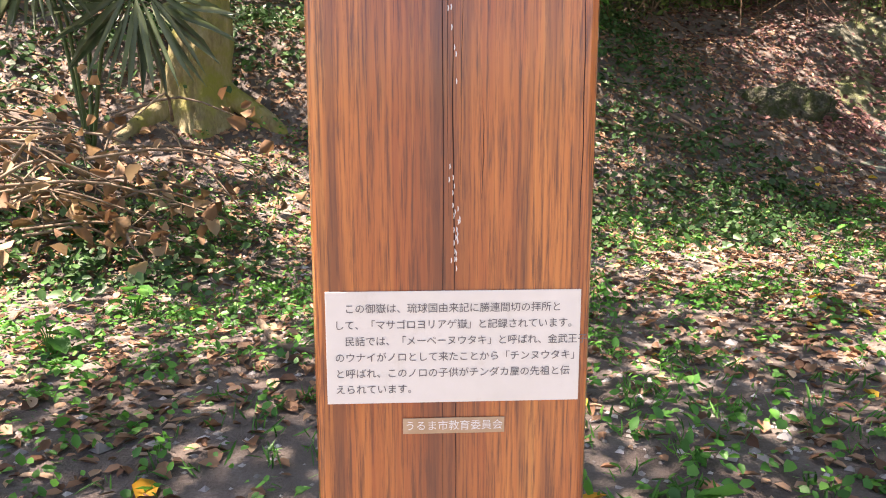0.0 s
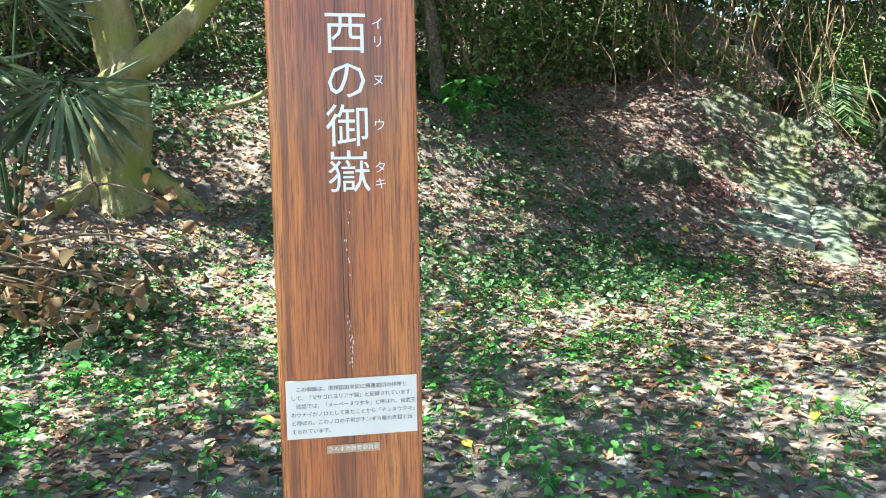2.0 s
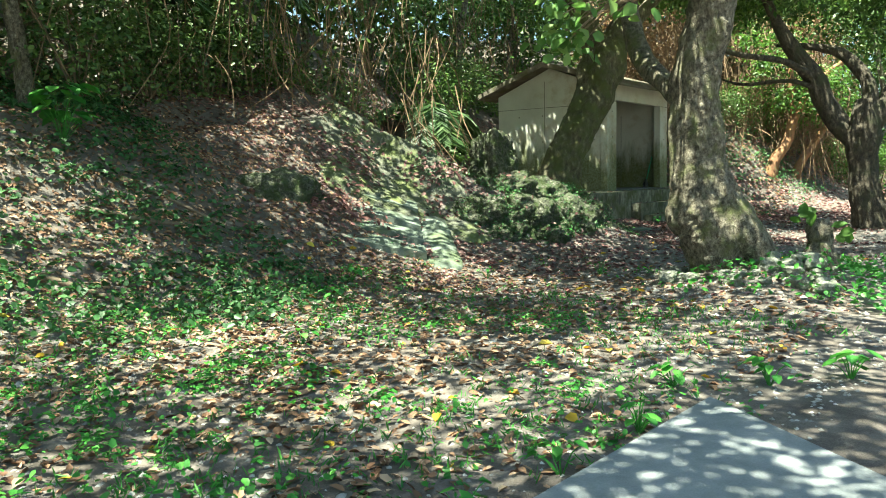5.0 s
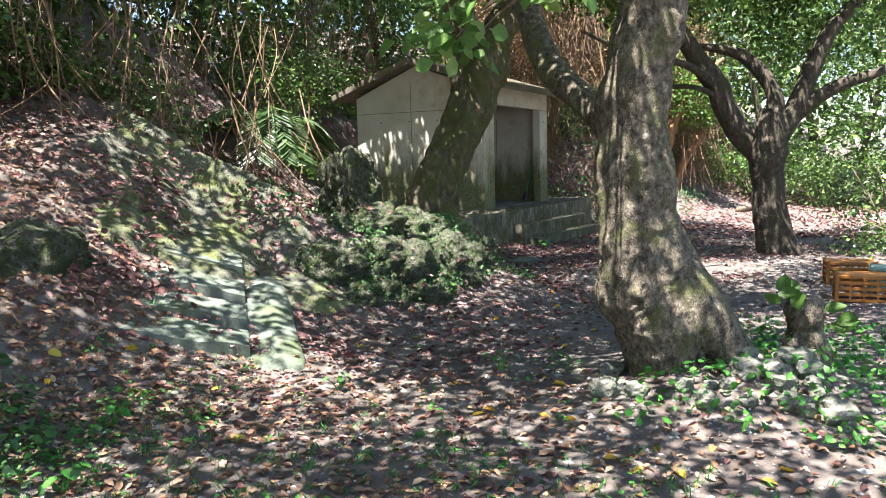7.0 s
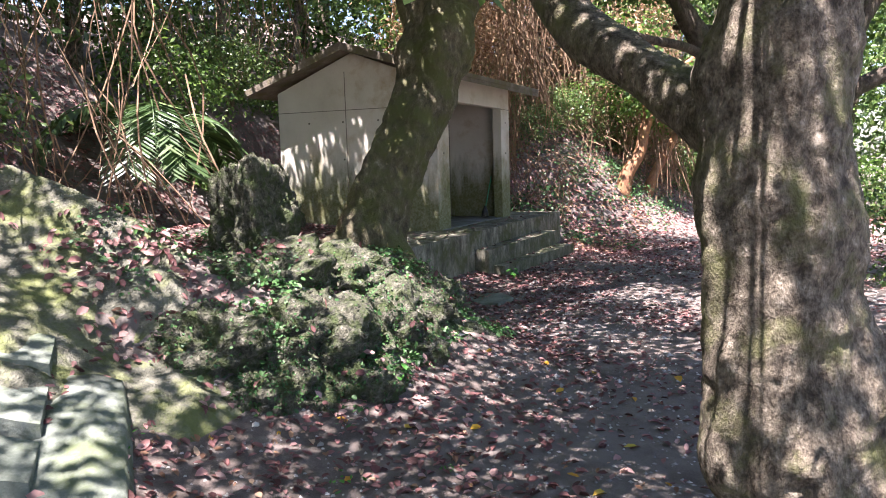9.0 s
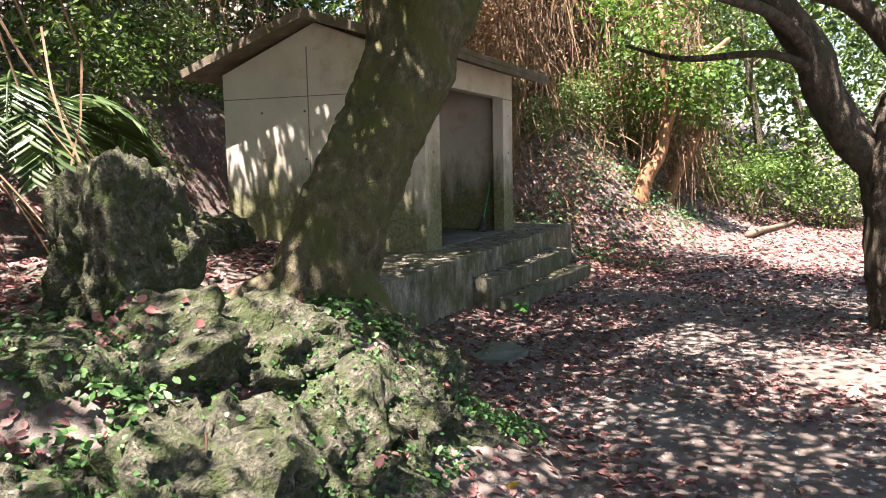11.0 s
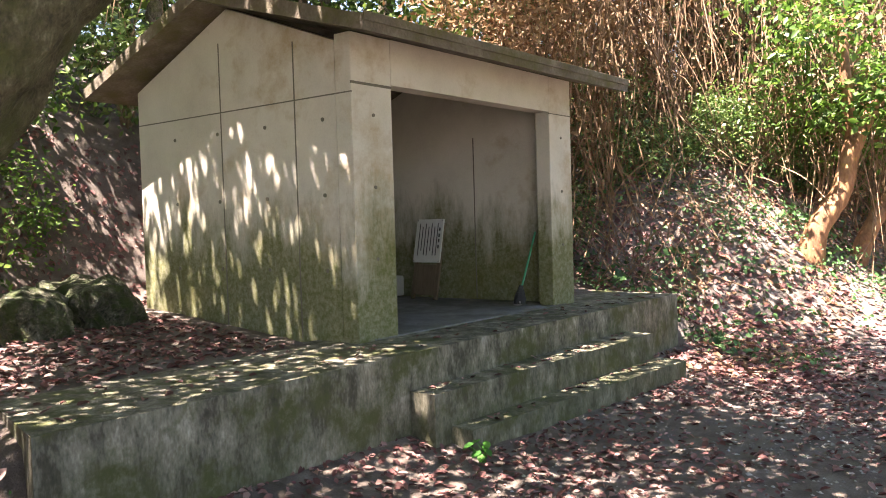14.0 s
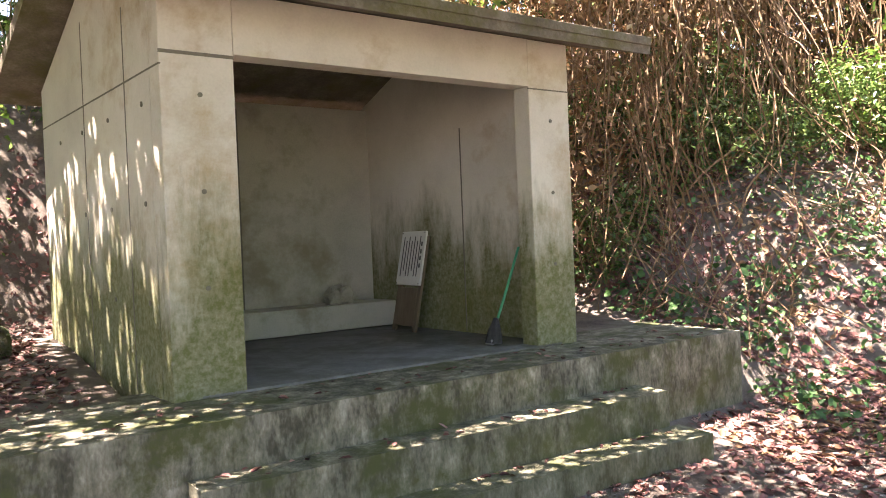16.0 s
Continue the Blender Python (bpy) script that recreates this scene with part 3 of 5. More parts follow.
def weeds(name, label, n, area, mat, keep, leaf=(0.016, 0.036), tall=(0.02, 0.09), count=(6, 16), spread=0.05):
    xy = scatter(n, *area)
    xy = xy[keep(xy)]
    z = heights(xy)
    P, N, S = [], [], []
    for (x, y), h in zip(xy, z):
        k = rng.integers(*count)
        t = rng.uniform(*tall)
        r = spread * rng.uniform(0.6, 1.6)
        o = rng.normal(0, r, (k, 2))
        P.append(np.column_stack([x + o[:, 0], y + o[:, 1], h + t * rng.uniform(0.2, 1.0, k)]))
        N.append(np.column_stack([o * 5, np.ones(k)]) + rng.normal(0, 0.35, (k, 3)))
        S.append(rng.uniform(*leaf, k) * rng.uniform(0.8, 1.3))
    ob = leaves(name, np.concatenate(P), np.concatenate(N), np.concatenate(S), mat, width=0.7, fold=0.2)
    tagged(ob, label, "weeds", kind="stuff")


weeds("weeds", "low bright green weeds scattered over the ground", 7600, (-4, 8.5, 0.6, 6.2), M_LEAF_WEED,
      lambda q: u(q) < np.clip(0.16 + 0.1 * np.clip(q[:, 1] - 1.5, 0, 3) + 1.1 * patchy(q, 0.7, 31) - 0.22 * np.clip(q[:, 0] - 3.2, 0, 9), 0.02, 1))
weeds("weeds", "dark green creeping plants on the shaded bank", 9000, (-5, 5.0, 4.2, 9.5), M_IVY,
      lambda q: u(q) < np.clip(0.42 + 1.3 * patchy(q, 0.6, 37), 0, 1), (0.03, 0.07), (0.02, 0.14), (5, 12), 0.09)
weeds("weeds", "ivy and creepers growing over the coral rock mound", 4200, (8.4, 11.6, 5.0, 7.6), M_IVY,
      lambda q: u(q) < np.clip(0.35 + 1.3 * patchy(q, 1.1, 41), 0, 1), (0.02, 0.05), (0.02, 0.1), (6, 12), 0.06)
weeds("weeds", "green weeds round the stones beside the path tree", 420, (6.9, 10, -0.2, 2.5), M_LEAF_WEED, lambda q: u(q) < 0.6, (0.03, 0.07), (0.04, 0.2), (5, 12), 0.07)
weeds("weeds", "creepers on the bank beside the hut", 4600, (19.5, 29, 5.2, 12), M_IVY, lambda q: u(q) < np.clip(0.3 + 1.2 * patchy(q, 0.6, 47), 0, 1), (0.03, 0.06), (0.03, 0.2), (6, 14), 0.14)


weeds("weeds", "bright clover-like weeds round the sign post", 560, (-1.6, 3.0, 1.3, 3.6), M_LEAF_WEED, lambda q: u(q) < np.clip(0.45 + 1.3 * patchy(q, 1.1, 91), 0.03, 1), (0.02, 0.042), (0.02, 0.08), (8, 18), 0.055)


weeds("weeds", "broad ivy leaves and creepers on the bank beside the hut", 1500, (19.7, 25.5, 7.2, 10), M_IVY, lambda q: u(q) < np.clip(0.35 + 1.4 * patchy(q, 0.7, 95), 0, 1), (0.04, 0.09), (0.05, 0.3), (6, 14), 0.16)
weeds("weeds", "sparse ivy leaves on the lower bank", 260, (19.7, 24.5, 5.9, 7.2), M_IVY, lambda q: u(q) < 0.5, (0.05, 0.1), (0.03, 0.14), (5, 10), 0.12)


def ground_tufts():
    """Blades of grass as thin upright leaves."""
    xy = scatter(4200, -3, 6.5, 0.7, 5.5)
    xy = xy[u(xy) < np.clip(0.4 + 1.4 * patchy(xy, 0.8, 61), 0, 1)]
    k = 4
    p = np.repeat(np.column_stack([xy, heights(xy) + 0.02]), k, axis=0) + rng.normal(0, 0.02, (len(xy) * k, 3)) * (1, 1, 0.2)
    d = np.column_stack([rng.normal(0, 0.6, (len(p), 2)), np.ones(len(p))])
    ob = leaves("grass", p, rng.normal(size=(len(p), 3)), rng.uniform(0.03, 0.08, len(p)), M_LEAF_WEED, width=0.12, along=d)
    tagged(ob, "short thin grass between the weeds", "grass", kind="stuff")


ground_tufts()


def cloud(centres, per, radius, flat=0.7):
    """Leaf places and facings in clumps round the centres."""
    c = np.repeat(np.asarray(centres, float), per, axis=0)
    o = rng.normal(0, 1, c.shape) * radius * np.array([1, 1, flat])
    nr = o * 0.6 / max(radius, 1e-6) + rng.normal(0, 0.6, c.shape) + np.array([0, 0, 0.9])
    return c + o, nr


def blob(n, at, size):
    p = rng.normal(size=(n, 3))
    p /= np.linalg.norm(p, axis=1, keepdims=True)
    return np.asarray(at) + p * np.asarray(size) * rng.uniform(0.25, 1.0, (n, 1)) ** 0.5


def crown(parent, at, clumps, per, mat, size=(0.08, 0.15), spread=0.3, fine=False, name="crown"):
    """A crown of leaf clumps, from (centre, extent, share) boxes in world places."""
    c = np.concatenate([blob(int(clumps * share), np.array(cen) - np.array(at), ext) for cen, ext, share in parent[1]])
    p, nr = cloud(c, per, spread)
    return leaves(name, p, nr, rng.uniform(*size, len(p)), mat, parent[0], width=0.55, fine=fine)


# crowns of the three trees on the path: they shade it and let small spots of sun through
# Outlying clumps above the view are added up-sun to shade wall, steps and ground.
crown((LEAN_TREE, [((13.5, 5.6, 5.6), (2.8, 2.0, 0.9), 0.5), ((11.4, 7.7, 6.0), (1.5, 1.0, 0.6), 0.15), ((10.4, 6.7, 6.0), (1.2, 0.9, 0.6), 0.13), ((13.4, 9.0, 6.2), (1.9, 1.6, 0.6), 0.42), ((15.3, 7.1, 6.0), (1.7, 1.2, 0.5), 0.15)]), (11.6, 6.5, 0.6), 470, 62, M_LEAF)
crown((PATH_TREE, [((8.2, 2.3, 5.8), (2.6, 2.4, 0.9), 0.48), ((9.6, 4.3, 5.8), (2.2, 1.5, 0.8), 0.34), ((6.9, 7.5, 6.4), (1.9, 1.4, 0.6), 0.18), ((5.6, 0.9, 5.9), (1.9, 1.5, 0.7), 0.09), ((6.4, 4.9, 6.1), (1.6, 1.2, 0.6), 0.15)]), (7.75, 2.45, 0.55), 440, 62, M_LEAF)
crown((FORK_TREE, [((16.0, 3.6, 5.2), (2.6, 2.3, 0.8), 0.7), ((17.8, 1.8, 4.6), (2.2, 1.8, 0.9), 0.3), ((11.6, 1.6, 5.6), (2.2, 1.6, 0.7), 0.34)]), (15.9, 2.6, GROUND), 340, 62, M_LEAF)


# ---- the wood behind ----
def wood_tree(at, label, tall, lean, mat, clumps=60, per=55, spread=0.36, crown_size=(1.7, 1.7, 1.5), bark=M_BARK, r=0.11, leaf=(0.07, 0.15), name="tree"):
    t = thing(name, at, label, "tree", group="trees of the wood")
    v, f = [], []
    lx, ly = lean
    tube(v, f, [(0, 0, -0.4, r * 1.35), (lx * 0.2, ly * 0.1, tall * 0.25, r), (lx * 0.5 + 0.12, ly * 0.5, tall * 0.55, r * 0.8), (lx, ly, tall, r * 0.3)], 10, 5, 0.15, 3.0, 0.05, at[0])
    mesh_object("trunk", v, f, bark, t, True)
    for k in range(4):
        a = k * 1.7 + at[0]
        z0 = tall * (0.42 + 0.12 * k)
        v, f = [], []
        q = (lx * z0 / tall, ly * z0 / tall)
        tube(v, f, [(q[0], q[1], z0, r * 0.5), (q[0] + math.cos(a) * 0.6, q[1] + math.sin(a) * 0.6, z0 + 0.5, r * 0.35), (q[0] + math.cos(a) * 1.3, q[1] + math.sin(a) * 1.3, z0 + 1.2, r * 0.12)], 7, 3)
        mesh_object("limb", v, f, bark, t, True)
    c = blob(clumps, (lx, ly, tall * 0.86), crown_size)
    p, nr = cloud(c, per, spread)
    leaves("crown", p, nr, rng.uniform(*leaf, len(p)), mat, t, width=0.5, fine=False)
    return t


KINDS = [wood_tree((-3.5, 9.0, height(-3.5, 9.0)), "slim dark tree of the wood on the bank", 6.0, (0.5, -0.4), M_LEAF_DARK),
         wood_tree((2.2, 8.6, height(2.2, 8.6)), "slim leafy tree of the wood on the bank", 5.2, (-0.4, -0.7), M_LEAF, r=0.09),
         wood_tree((6.2, 10.4, height(6.2, 10.4)), "slim tree of the wood with drooping leaves", 6.4, (0.8, -0.9), M_LEAF_DARK, crown_size=(1.6, 1.6, 2.0)),
         wood_tree((21.5, 11.0, height(21.5, 11.0)), "sunlit slender tree behind the hut", 5.0, (0.4, -0.6), M_LEAF, r=0.08)]
for x, y, k, s, a in [(-7, 8, 1, 1.1, 40), (-5.6, 10.5, 2, 1.0, 90), (-1.2, 10.0, 0, 1.0, 160), (0.6, 9.4, 2, 0.9, 20), (4.3, 9.6, 0, 0.95, 250), (5.2, 12.2, 1, 1.15, 300),
                      (8.0, 11.2, 0, 0.9, 70), (9.4, 10.6, 1, 0.8, 130), (13.4, 12.9, 2, 1.0, 50), 
                      (16.4, 12.6, 0, 1.0, 0), (18.6, 12.4, 3, 1.0, 60), (19.9, 12.9, 0, 1.0, 120), (23.6, 11.4, 0, 1.05, 200), (24.6, 9.6, 3, 1.1, 270), (26.5, 8.6, 1, 1.0, 30),
                      (27.6, 6.4, 3, 1.0, 100), (28.6, 4.2, 2, 1.0, 190), (29.5, 1.6, 3, 1.15, 280), (27.0, -1.2, 1, 1.0, 340), (23.5, -2.5, 2, 1.0, 30), (20.0, -3.0, 0, 0.9, 77),
                      (17.0, -3.4, 1, 1.0, 123), (2.0, 12.8, 0, 1.2, 88), (-2.6, 12.4, 1, 1.2, 199), (8.6, 14.0, 2, 1.2, 12), (17.4, 15.0, 2, 1.25, 145), (22.4, 14.2, 0, 1.25, 290),
                      (31.5, 8.0, 0, 1.2, 45), (33.0, 3.0, 2, 1.2, 165), (3.6, 8.1, 2, 0.7, 200), (-2.2, 7.6, 0, 0.8, 15)]:
    c = copy_thing(KINDS[k], pose(x, y, height(x, y), 0, 0, a) @ Matrix.Scale(s, 4))
    c.scale = (s, s, s)


def bush(at, label, size, mat, clumps=40, per=60, leaf=(0.05, 0.11), spread=0.2, name="bush"):
    b = thing(name, at, label, "bush", group="bushes of the wood")
    for k in range(6):
        v, f = [], []
        a = k * 1.05 + at[0]
        w = 0.3 + 0.5 * rng.uniform()
        tube(v, f, [(0, 0, -0.15, 0.02), (math.cos(a) * size[0] * w * 0.4, math.sin(a) * size[1] * w * 0.4, size[2] * 0.7, 0.014), (math.cos(a) * size[0] * w, math.sin(a) * size[1] * w, size[2] * 1.5, 0.005)], 5, 3)
        mesh_object("stem", v, f, M_STICK, b, True)
    c = blob(clumps, (0, 0, size[2] * 0.9), size)
    p, nr = cloud(c, per, spread)
    leaves("foliage", p, nr, rng.uniform(*leaf, len(p)), mat, b, width=0.5, fine=False)
    return b


BUSHES = [bush((4.2, 8.3, height(4.2, 8.3)), "dark green bush on the shaded bank", (0.9, 0.7, 0.7), M_LEAF_DARK),
          bush((12.8, 10.6, height(12.8, 10.6)), "sunlit green bush behind the hut", (0.9, 0.8, 0.6), M_LEAF),
          bush((23.8, 7.4, height(23.8, 7.4)), "bright green bush in the sun beside the clearing", (1.1, 0.9, 0.8), M_LEAF_BRIGHT),
          bush((16.3, 0.8, height(16.3, 0.8)), "dense dark shrub in shade beside the crates", (1.1, 1.4, 0.95), M_LEAF_DARK, 60, 90)]
for x, y, k, s, a in [(-4, 7.2, 0, 1.0, 20), (-2.3, 8.4, 0, 1.2, 80), (-0.8, 8.6, 0, 1.1, 140), (0.9, 8.6, 0, 1.0, 200), (2.9, 9.2, 0, 1.3, 260), (5.4, 8.9, 0, 0.9, 320), (6.6, 9.4, 0, 1.1, 15),
                      (7.6, 9.8, 1, 1.0, 75), (9.0, 9.6, 0, 1.0, 135), (13.6, 11.4, 1, 1.2, 315), 
                      (19.6, 10.6, 0, 1.0, 95), (20.8, 9.8, 1, 0.9, 155), (21.8, 9.0, 0, 0.9, 215), (22.6, 9.6, 1, 1.2, 275), (25.2, 6.8, 2, 1.1, 335), (26.2, 5.6, 1, 1.0, 55), (27.2, 4.4, 2, 1.2, 115),
                      (28.2, 2.6, 0, 1.3, 175), (26.8, 0.6, 2, 1.1, 235), (22.0, -1.0, 1, 1.2, 295), (18.6, -1.2, 3, 1.2, 25), (20.2, 11.6, 2, 1.1, 85), (17.2, 11.6, 1, 1.1, 145), (15.6, 11.7, 0, 1.0, 205),
                      (13.0, -1.4, 3, 1.0, 90), (11.0, -2.0, 1, 1.0, 10), (13.9, 10.9, 2, 0.7, 80), (20.1, 8.75, 0, 0.75, 50), (21.2, 8.5, 0, 0.8, 110), (22.2, 8.2, 0, 0.7, 170), (23.2, 7.7, 0, 0.8, 230), (24.4, 6.9, 0, 0.7, 290)]:
    c = copy_thing(BUSHES[k], pose(x, y, height(x, y) - 0.05, 0, 0, a) @ Matrix.Scale(s, 4))
    c.scale = (s, s, s)


def hanging_vines(label, n, area, z0, z1, mat=M_DRY, thick=0.006):
    v, f = [], []
    for _ in range(n):
        x, y = rng.uniform(area[0], area[1]), rng.uniform(area[2], area[3])
        g = height(x, y, False)
        top = g + rng.uniform(z0, z1)
        bottom = max(g + 0.02, top - rng.uniform(1.0, 3.2))
        dx, dy = np.clip(rng.normal(0, 0.45, 2), -0.9, 0.9)
        mx, my = rng.normal(0, 0.16, 2)
        r = thick * rng.uniform(0.6, 2.0)
        tube(v, f, [(x, y, top, r), (x + dx * 0.4 + mx, y + dy * 0.4 + my, top * 0.6 + bottom * 0.4, r), (x + dx, y + dy, bottom, r * 0.6)], 3, 3)
    ob = mesh_object("hanging_vines", v, f, mat)
    tagged(ob, label, "vines", kind="stuff")


hanging_vines("dry brown vines and roots hanging over the bank beside the hut", 1500, (19.6, 26.8, 8.0, 10.8), 0.8, 4.4)
hanging_vines("dry brown vines hanging over the bank beyond the clearing", 1300, (23.2, 29.5, 5.2, 8.2), 0.6, 4.2)
hanging_vines("dry stems and roots lying on the bank beside the hut", 260, (19.7, 25, 6.8, 9.0), 0.15, 1.1)
hanging_vines("dry twigs and hanging stems in the shaded wood", 420, (-4, 11, 8.0, 10.0), 0.6, 3.2)
hanging_vines("hanging stems in the wood behind the hut", 260, (10, 19, 11.8, 12.9), 1.0, 4.2)


def wood(label, n, boxes, mat, size, spread=0.4, per=45):
    """Dense leaf clumps of the far wood."""
    cs = []
    for x0, x1, y0, y1, z0, z1, share in boxes:
        k = int(n * share)
        x, y = rng.uniform(x0, x1, k), rng.uniform(y0, y1, k)
        g = np.array([height(a, b, False) for a, b in zip(x, y)])
        cs.append(np.column_stack([x, y, g + rng.uniform(z0, z1, k)]))
    p, nr = cloud(np.concatenate(cs), per, spread)
    ob = leaves("wood_foliage", p, nr, rng.uniform(*size, len(p)), mat, width=0.5, fine=False)
    tagged(ob, label, "foliage", kind="stuff")


wood("dark dense foliage of the wood above the bank", 1250, [(-9, 10, 9.2, 12.5, 0.8, 4.5, 0.4), (-10, 14, 11.5, 15, 0.5, 6.5, 0.45), (-9, -4, 5, 10, 0.3, 5, 0.15)], M_LEAF_DARK, (0.1, 0.22))
wood("green foliage of the wood behind the hut", 1150, [(9, 20, 12.3, 14.8, 0.6, 5.5, 0.45), (19, 27, 10.2, 14, 0.8, 6, 0.4)], M_LEAF, (0.1, 0.2))
wood("bright sunlit foliage beyond the clearing", 320, [(25.5, 32, 5, 10, 0.2, 6, 0.35), (28, 33, -4, 6, 0.2, 6.5, 0.4), (16, 29, -6, -3, 0.2, 5, 0.25)], M_LEAF_BRIGHT, (0.1, 0.22))
wood("mixed green foliage hanging over the far bank", 800, [(24.5, 30, 6.2, 9.5, 0.4, 5, 0.5), (26.5, 31, -3, 6, 0.5, 6, 0.35), (16, 29, -6, -3, 0.2, 5, 0.15)], M_LEAF_DARK, (0.08, 0.18), 0.3)
wood("tall foliage that closes the wood all round", 700, [(-12, 36, 15, 20, 1.0, 7.0, 0.5), (32, 38, -8, 14, 0.5, 9, 0.3), (10, 36, -12, -8, 0.3, 5, 0.2)], M_LEAF_DARK, (0.3, 0.6), 0.8, 40)


# ---- sign post and slab ----
def writing(name, text, size, at, mat, parent, label="", spacing=1.0, align="CENTER"):
    """Flat letters of the built-in font, in the post's front plane (local x across, z up)."""
    c = bpy.data.curves.new(name, "FONT")
    c.body, c.size, c.align_x, c.align_y, c.space_character = text, size, align, "CENTER", spacing
    c.resolution_u = 2
    tmp = new(name, c)
    bpy.context.view_layer.update()
    me = bpy.data.meshes.new_from_object(tmp.evaluated_get(bpy.context.evaluated_depsgraph_get()))
    bpy.data.objects.remove(tmp)
    me.transform(Matrix.Translation(at) @ Matrix.Rotation(radians(90), 4, "X"))
    me.materials.clear()
    me.materials.append(mat)
    ob = new(name, me)
    ob.parent = parent
    if label:
        tagged(ob, label)
    return ob


def post_wood():
    """Varnished timber: broad colour bands, fine upright grain, dark pores and a dark heart down the middle."""
    m = material("varnished_wood", [(0.16, 0.03, 0.009), (0.36, 0.085, 0.017), (0.54, 0.17, 0.032), (0.66, 0.27, 0.06)], 26.0, 0.3, 0.1, 300, stretch=(1, 1, 0.02), coat=1.0, bump_dist=0.002)
    nt = m.node_tree
    n, l = nt.nodes, nt.links
    b = n["Principled BSDF"]
    co = n.new("ShaderNodeTexCoord")
    mp = n.new("ShaderNodeMapping")
    mp.inputs["Scale"].default_value = (1, 1, 0.035)
    l.new(co.outputs["Object"], mp.inputs["Vector"])
    colour = b.inputs["Base Color"].links[0].from_socket

    def darken(fac, to):
        nonlocal colour
        mx = n.new("ShaderNodeMix")
        mx.data_type = "RGBA"
        mx.inputs["B"].default_value = (*to, 1)
        l.new(fac, mx.inputs["Factor"])
        l.new(colour, mx.inputs["A"])
        colour = mx.outputs["Result"]

    def band(value, lo, hi, top):
        r = n.new("ShaderNodeMapRange")
        r.inputs["From Min"].default_value, r.inputs["From Max"].default_value, r.inputs["To Max"].default_value = lo, hi, top
        l.new(value, r.inputs["Value"])
        return r.outputs["Result"]
    pores = n.new("ShaderNodeTexNoise")
    pores.inputs["Scale"].default_value, pores.inputs["Detail"].default_value, pores.inputs["Roughness"].default_value = 330, 5, 0.7
    l.new(mp.outputs[0], pores.inputs["Vector"])
    darken(band(pores.outputs["Fac"], 0.47, 0.62, 0.85), (0.085, 0.016, 0.006))
    wide = n.new("ShaderNodeTexNoise")
    wide.inputs["Scale"].default_value, wide.inputs["Detail"].default_value = 60, 4
    l.new(mp.outputs[0], wide.inputs["Vector"])
    darken(band(wide.outputs["Fac"], 0.5, 0.66, 0.7), (0.1, 0.02, 0.008))
    sep = n.new("ShaderNodeSeparateXYZ")
    l.new(co.outputs["Object"], sep.inputs[0])
    wob = n.new("ShaderNodeMath")
    wob.operation = "MULTIPLY_ADD"
    wob.inputs[1].default_value = 0.05
    l.new(wide.outputs["Fac"], wob.inputs[0])
    l.new(sep.outputs["X"], wob.inputs[2])
    mid = n.new("ShaderNodeMath")
    mid.operation = "SUBTRACT"
    mid.inputs[1].default_value = 0.016
    l.new(wob.outputs[0], mid.inputs[0])
    ab = n.new("ShaderNodeMath")
    ab.operation = "ABSOLUTE"
    l.new(mid.outputs[0], ab.inputs[0])
    darken(band(ab.outputs[0], 0.026, 0.004, 0.6), (0.1, 0.018, 0.008))
    l.new(colour, b.inputs["Base Color"])
    return m


